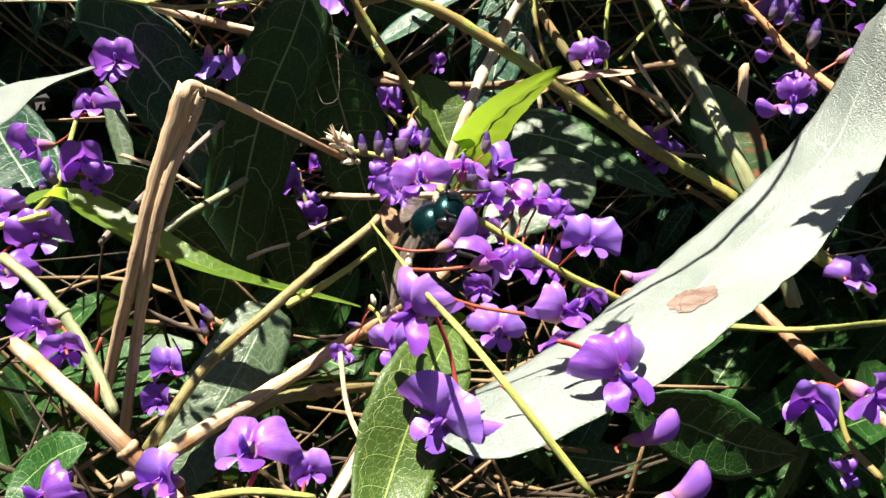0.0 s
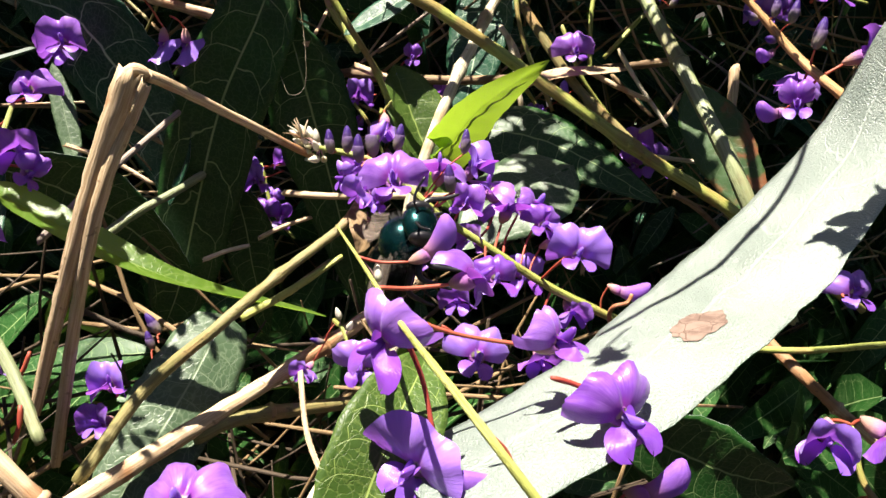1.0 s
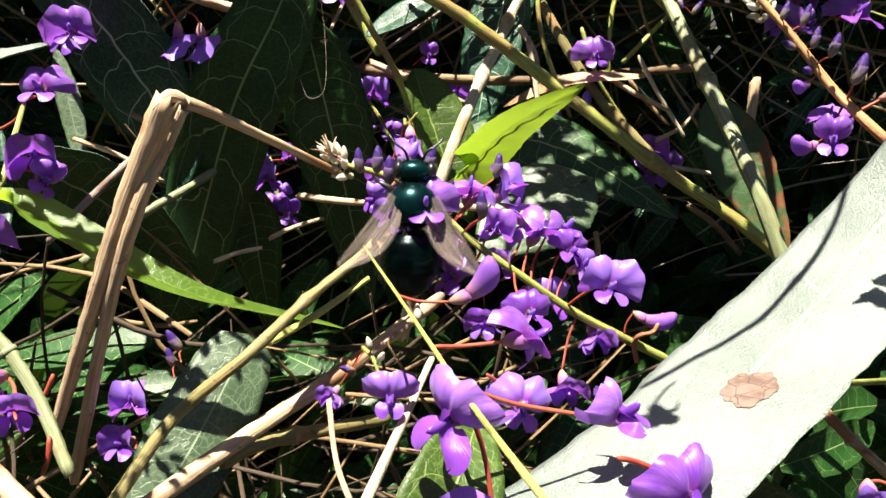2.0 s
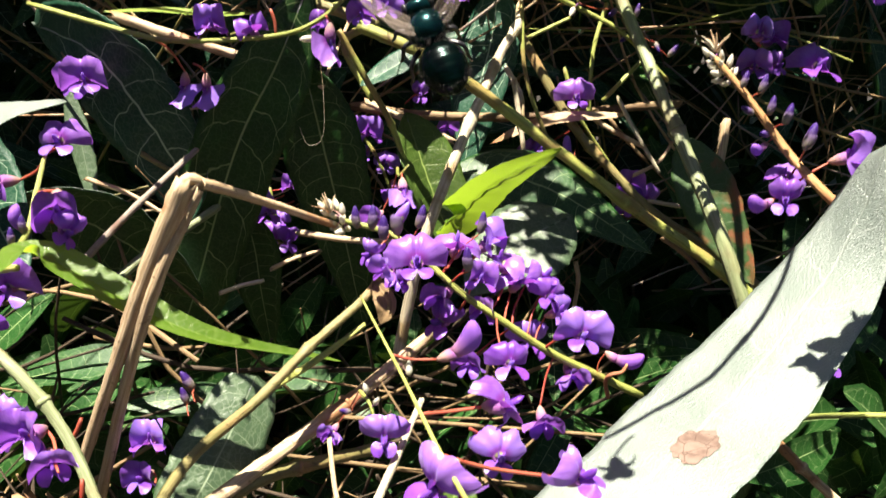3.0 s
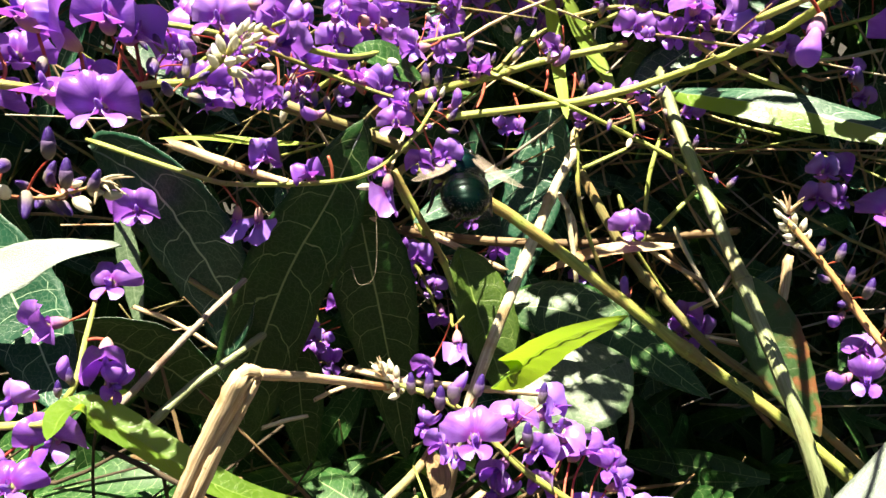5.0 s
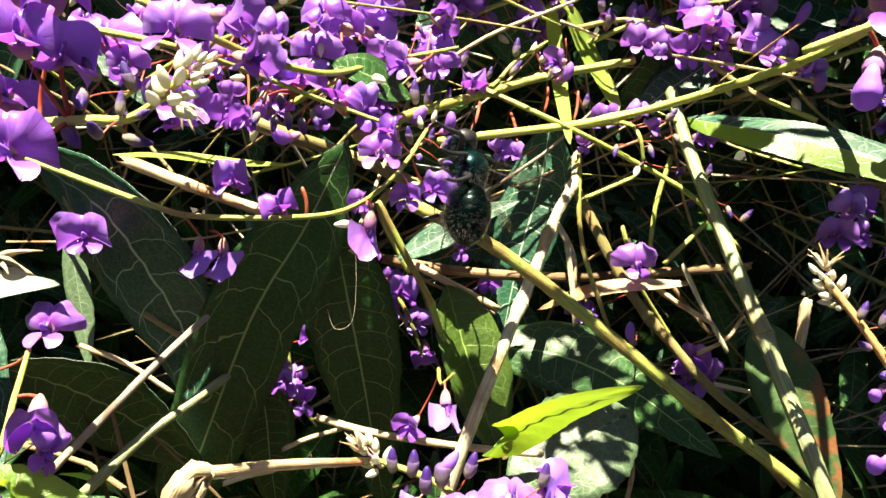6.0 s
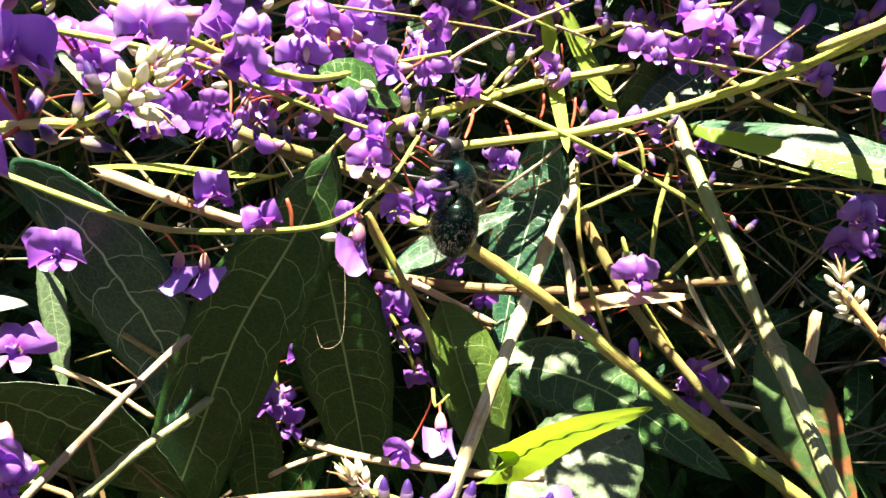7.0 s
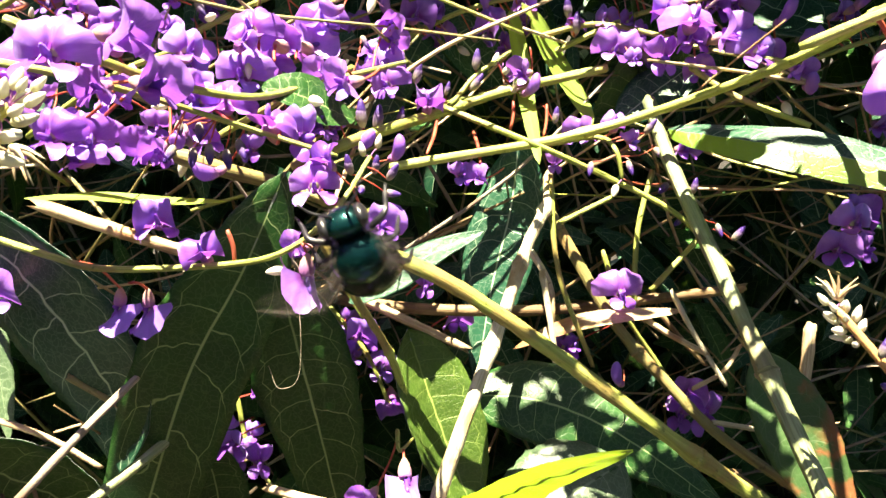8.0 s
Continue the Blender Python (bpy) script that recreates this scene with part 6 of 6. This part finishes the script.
def hairs(name, centre, radii, count, length, mat, parent, seed, bald=2.0):
    """Short bristles standing off a body piece."""
    rng = random.Random(seed)
    verts, faces = [], []
    for k in range(count):
        d = Vector((rng.gauss(0, 1), rng.gauss(0, 1), rng.gauss(0, 1))).normalized()
        if d.z > bald:
            d.z *= -0.5
            d.normalize()
        p = Vector(centre) + Vector((d.x * radii[0], d.y * radii[1], d.z * radii[2]))
        s = d.cross(Vector((rng.uniform(-1, 1), rng.uniform(-1, 1), 0.3))).normalized() * 0.025
        q = p + (d + Vector((-0.4, 0, 0))) * length * rng.uniform(0.6, 1.2)
        b = len(verts)
        verts += [p - s, p + s, q]
        faces.append((b, b + 1, b + 2))
    return part(name, mesh_from(name, verts, faces, [mat], flat=True), parent)


def bee_wing(parent, sgn, length, width, name):
    verts, faces, uvs = [], [], []
    nu, nv = 6, 12
    for k in range(nv + 1):
        v = k / nv
        h = width * (0.25 + 0.75 * math.sin(math.pi * min(1, 0.08 + v * 0.86)) ** 0.6) * (1 - 0.35 * max(0, v - 0.8) / 0.2)
        for j in range(nu + 1):
            s = j / nu
            verts.append((0.35 * width - s * h + 0.1 * length * v, sgn * v * length, 0.12 * math.sin(s * 9) + 0.3 * v))
            uvs.append((s, v))
    w = nu + 1
    for k in range(nv):
        for j in range(nu):
            faces.append((k * w + j, k * w + j + 1, (k + 1) * w + j + 1, (k + 1) * w + j))
    return part(name, mesh_from(name, verts, faces, [WING], uvs), parent, "thin smoky veined wing")


bee = new("carpenter_bee")
tagged(bee, "metallic blue-green carpenter bee visiting violet flowers", "bee")
blob("thorax", (0, 0, 0), (3.5, 3.7, 3.3), BEE_TEAL, bee)
hairs("thorax_fur", (0, 0, -0.2), (3.5, 3.75, 3.2), 2200, 1.25, BEE_FUR, bee, 1, 0.62)
abdomen = blob("abdomen", (-5.4, 0, -0.6), (5.2, 4.5, 3.7), BEE_GREEN, bee, 0.1, 28, 40, 5)
hairs("abdomen_fur", (-5.4, 0, -1.0), (5.1, 4.5, 3.5), 1700, 0.9, BEE_FUR, abdomen, 2, 0.7)
head_ob = blob("head", (4.9, 0, -0.5), (1.9, 3.0, 2.5), BEE_TEAL, bee)
hairs("head_fur", (4.9, 0, -0.5), (1.9, 3.0, 2.5), 500, 0.8, BEE_FUR, bee, 3, 0.7)
for sgn in (1, -1):
    blob("eye", (5.2, sgn * 2.35, -0.4), (1.4, 0.9, 1.9), BEE_BLACK, bee)
    tube("antenna", [(6.3, sgn * 0.9, 0.3), (7.6, sgn * 1.6, 1.5), (8.6, sgn * 2.9, 1.4), (10.0, sgn * 4.0, 0.9)], 0.2, 0.16, BEE_BLACK, bee, sides=6, n=14)
    for k, x in enumerate((2.2, 0.2, -2.2)):
        tube("leg", [(x, sgn * 2.6, -2.2), (x + 1.2 - 1.6 * k, sgn * 5.0, -2.4), (x + 2.0 - 2.6 * k, sgn * 5.6, -5.0), (x + 2.8 - 3.0 * k, sgn * 6.2, -7.0)], 0.55, 0.22, BEE_BLACK, bee, sides=7, n=14)
WINGS_OF_BEE = []
for sgn in (1, -1):
    for name, l, w, x in (("fore_wing", 12.5, 4.2, 0.8), ("hind_wing", 8.5, 3.0, -1.2)):
        pivot = bee_wing(bee, sgn, l, w, name)
        WINGS_OF_BEE.append((pivot, sgn, x))


def heading(pos, ahead, back):
    """A pose with x along ahead and z towards back; millimetres."""
    x = Vector(ahead).normalized()
    z = Vector(back)
    z = (z - x * z.dot(x)).normalized()
    y = z.cross(x)
    return Matrix.Translation(Vector(pos) * MM) @ Matrix((x, y, z)).transposed().to_4x4()


def motions():
    rows = [
        (0.0, (-0.1, 99.1, 147.5), (0.45, -0.48, 0.75), (-0.41, -0.44, 0.80)),
        (0.5, (-0.3, 99.9, 146.7), (0.43, -0.49, 0.76), (-0.43, -0.43, 0.80)),
        (1.0, (-0.5, 101.2, 145.1), (0.41, -0.43, 0.80), (-0.44, -0.49, 0.75)),
        (1.3, (-1.7, 101.4, 144.9), (0.33, -0.01, 0.94), (-0.13, -0.81, 0.58)),
        (1.8, (-4.1, 109.8, 147.6), (0.05, 0.45, 0.89), (0.04, -0.83, 0.55)),
        (2.3, (-3.3, 114.8, 152.0), (-0.24, 0.66, 0.71), (0.02, -0.71, 0.70)),
        (2.4, (-6.0, 116.7, 154.7), (-0.55, 0.49, 0.68), (0.02, -0.71, 0.70)),
        (2.5, (-3.5, 123.7, 163.9), (-0.56, 0.57, 0.60), (-0.17, -0.64, 0.75)),
        (2.6, (-7.7, 136.9, 174.2), (-0.44, 0.67, 0.59), (-0.17, -0.64, 0.75)),
        (2.8, (-6.0, 146.2, 179.5), (-0.32, 0.76, 0.56), (-0.17, -0.63, 0.76)),
        (3.0, (-1.0, 149.5, 175.0), (-0.38, 0.76, 0.53), (-0.17, -0.63, 0.76)),
        (3.2, (-5.7, 150.8, 175.9), (-0.30, 0.88, 0.38), (-0.08, -0.57, 0.82)),
        (3.4, (-2.8, 151.9, 174.6), (-0.17, 0.98, 0.06), (-0.07, -0.07, 0.99)),
        (3.6, (-3.8, 151.1, 170.6), (-0.06, 0.99, -0.15), (-0.06, 0.14, 0.99)),
        (4.0, (-4.4, 152.0, 173.8), (-0.07, 0.99, -0.13), (-0.06, 0.12, 0.99)),
        (4.7, (-6.1, 152.7, 172.9), (-0.10, 0.99, -0.07), (0.03, 0.11, 0.99)),
        (5.3, (-4.1, 162.1, 174.9), (-0.13, 0.93, 0.34), (0.24, -0.34, 0.91)),
        (5.8, (-3.3, 158.2, 178.3), (-0.20, 0.82, 0.54), (0.90, 0.28, -0.05)),
        (6.5, (-4.3, 158.9, 179.6), (-0.20, 0.82, 0.54), (0.90, 0.28, -0.05)),
        (7.0, (-4.4, 160.3, 178.0), (-0.20, 0.82, 0.54), (0.90, 0.28, -0.05)),
        (7.2, (-4.0, 159.4, 176.0), (-0.30, 0.50, 0.80), (0.62, -0.40, 0.50)),
        (7.4, (-3.4, 160.4, 176.0), (-0.42, 0.09, 0.90), (0.06, -0.96, 0.27)),
        (7.5, (-4.7, 158.0, 176.9), (-0.47, 0.09, 0.88), (0.06, -0.96, 0.27)),
        (7.6, (-9.5, 153.4, 178.9), (-0.59, 0.09, 0.80), (0.06, -0.96, 0.27)),
        (7.7, (-14.5, 150.6, 181.1), (-0.54, 0.21, 0.81), (0.05, -0.92, 0.38)),
        (7.8, (-18.1, 150.7, 181.5), (-0.47, 0.23, 0.85), (0.04, -0.92, 0.38)),
        (7.9, (-15.8, 148.1, 179.4), (-0.43, 0.11, 0.89), (0.05, -0.96, 0.27)),
        (8.0, (-11.5, 143.8, 178.0), (-0.39, -0.02, 0.92), (0.06, -0.98, 0.16)),
    ]
    walk(bee, [(t, heading(p, a, b)) for t, p, a, b in rows])
    walk(abdomen, [(t, pose(-2.9 * MM, 0, -0.2 * MM, 0, curl, 0)) for t, curl in ((0.0, -8), (2.2, -8), (2.5, -4), (3.4, -8), (7.2, -10), (7.5, -22), (7.8, -20), (7.9, -45), (8.0, -62))])
    for ob, sgn, x in WINGS_OF_BEE:
        out = []
        t = 0.0
        k = 0
        while t < 8.001:
            flying = 2.0 < t < 3.45 or t > 7.25
            if flying:
                lift = (52, -18, 48, -26)[k % 4]
                out.append((t, pose(x * MM, sgn * 2.6 * MM, 2.2 * MM, sgn * lift, 0, sgn * (-12 + (k % 3) * 8))))
            else:
                lift = 38 if 5.4 < t else -4
                out.append((t, pose(x * MM, sgn * 2.2 * MM, 2.4 * MM, sgn * lift, 10, sgn * 62)))
            k += 1
            t = round(k / 30, 4)
        walk(ob, out)


motions()
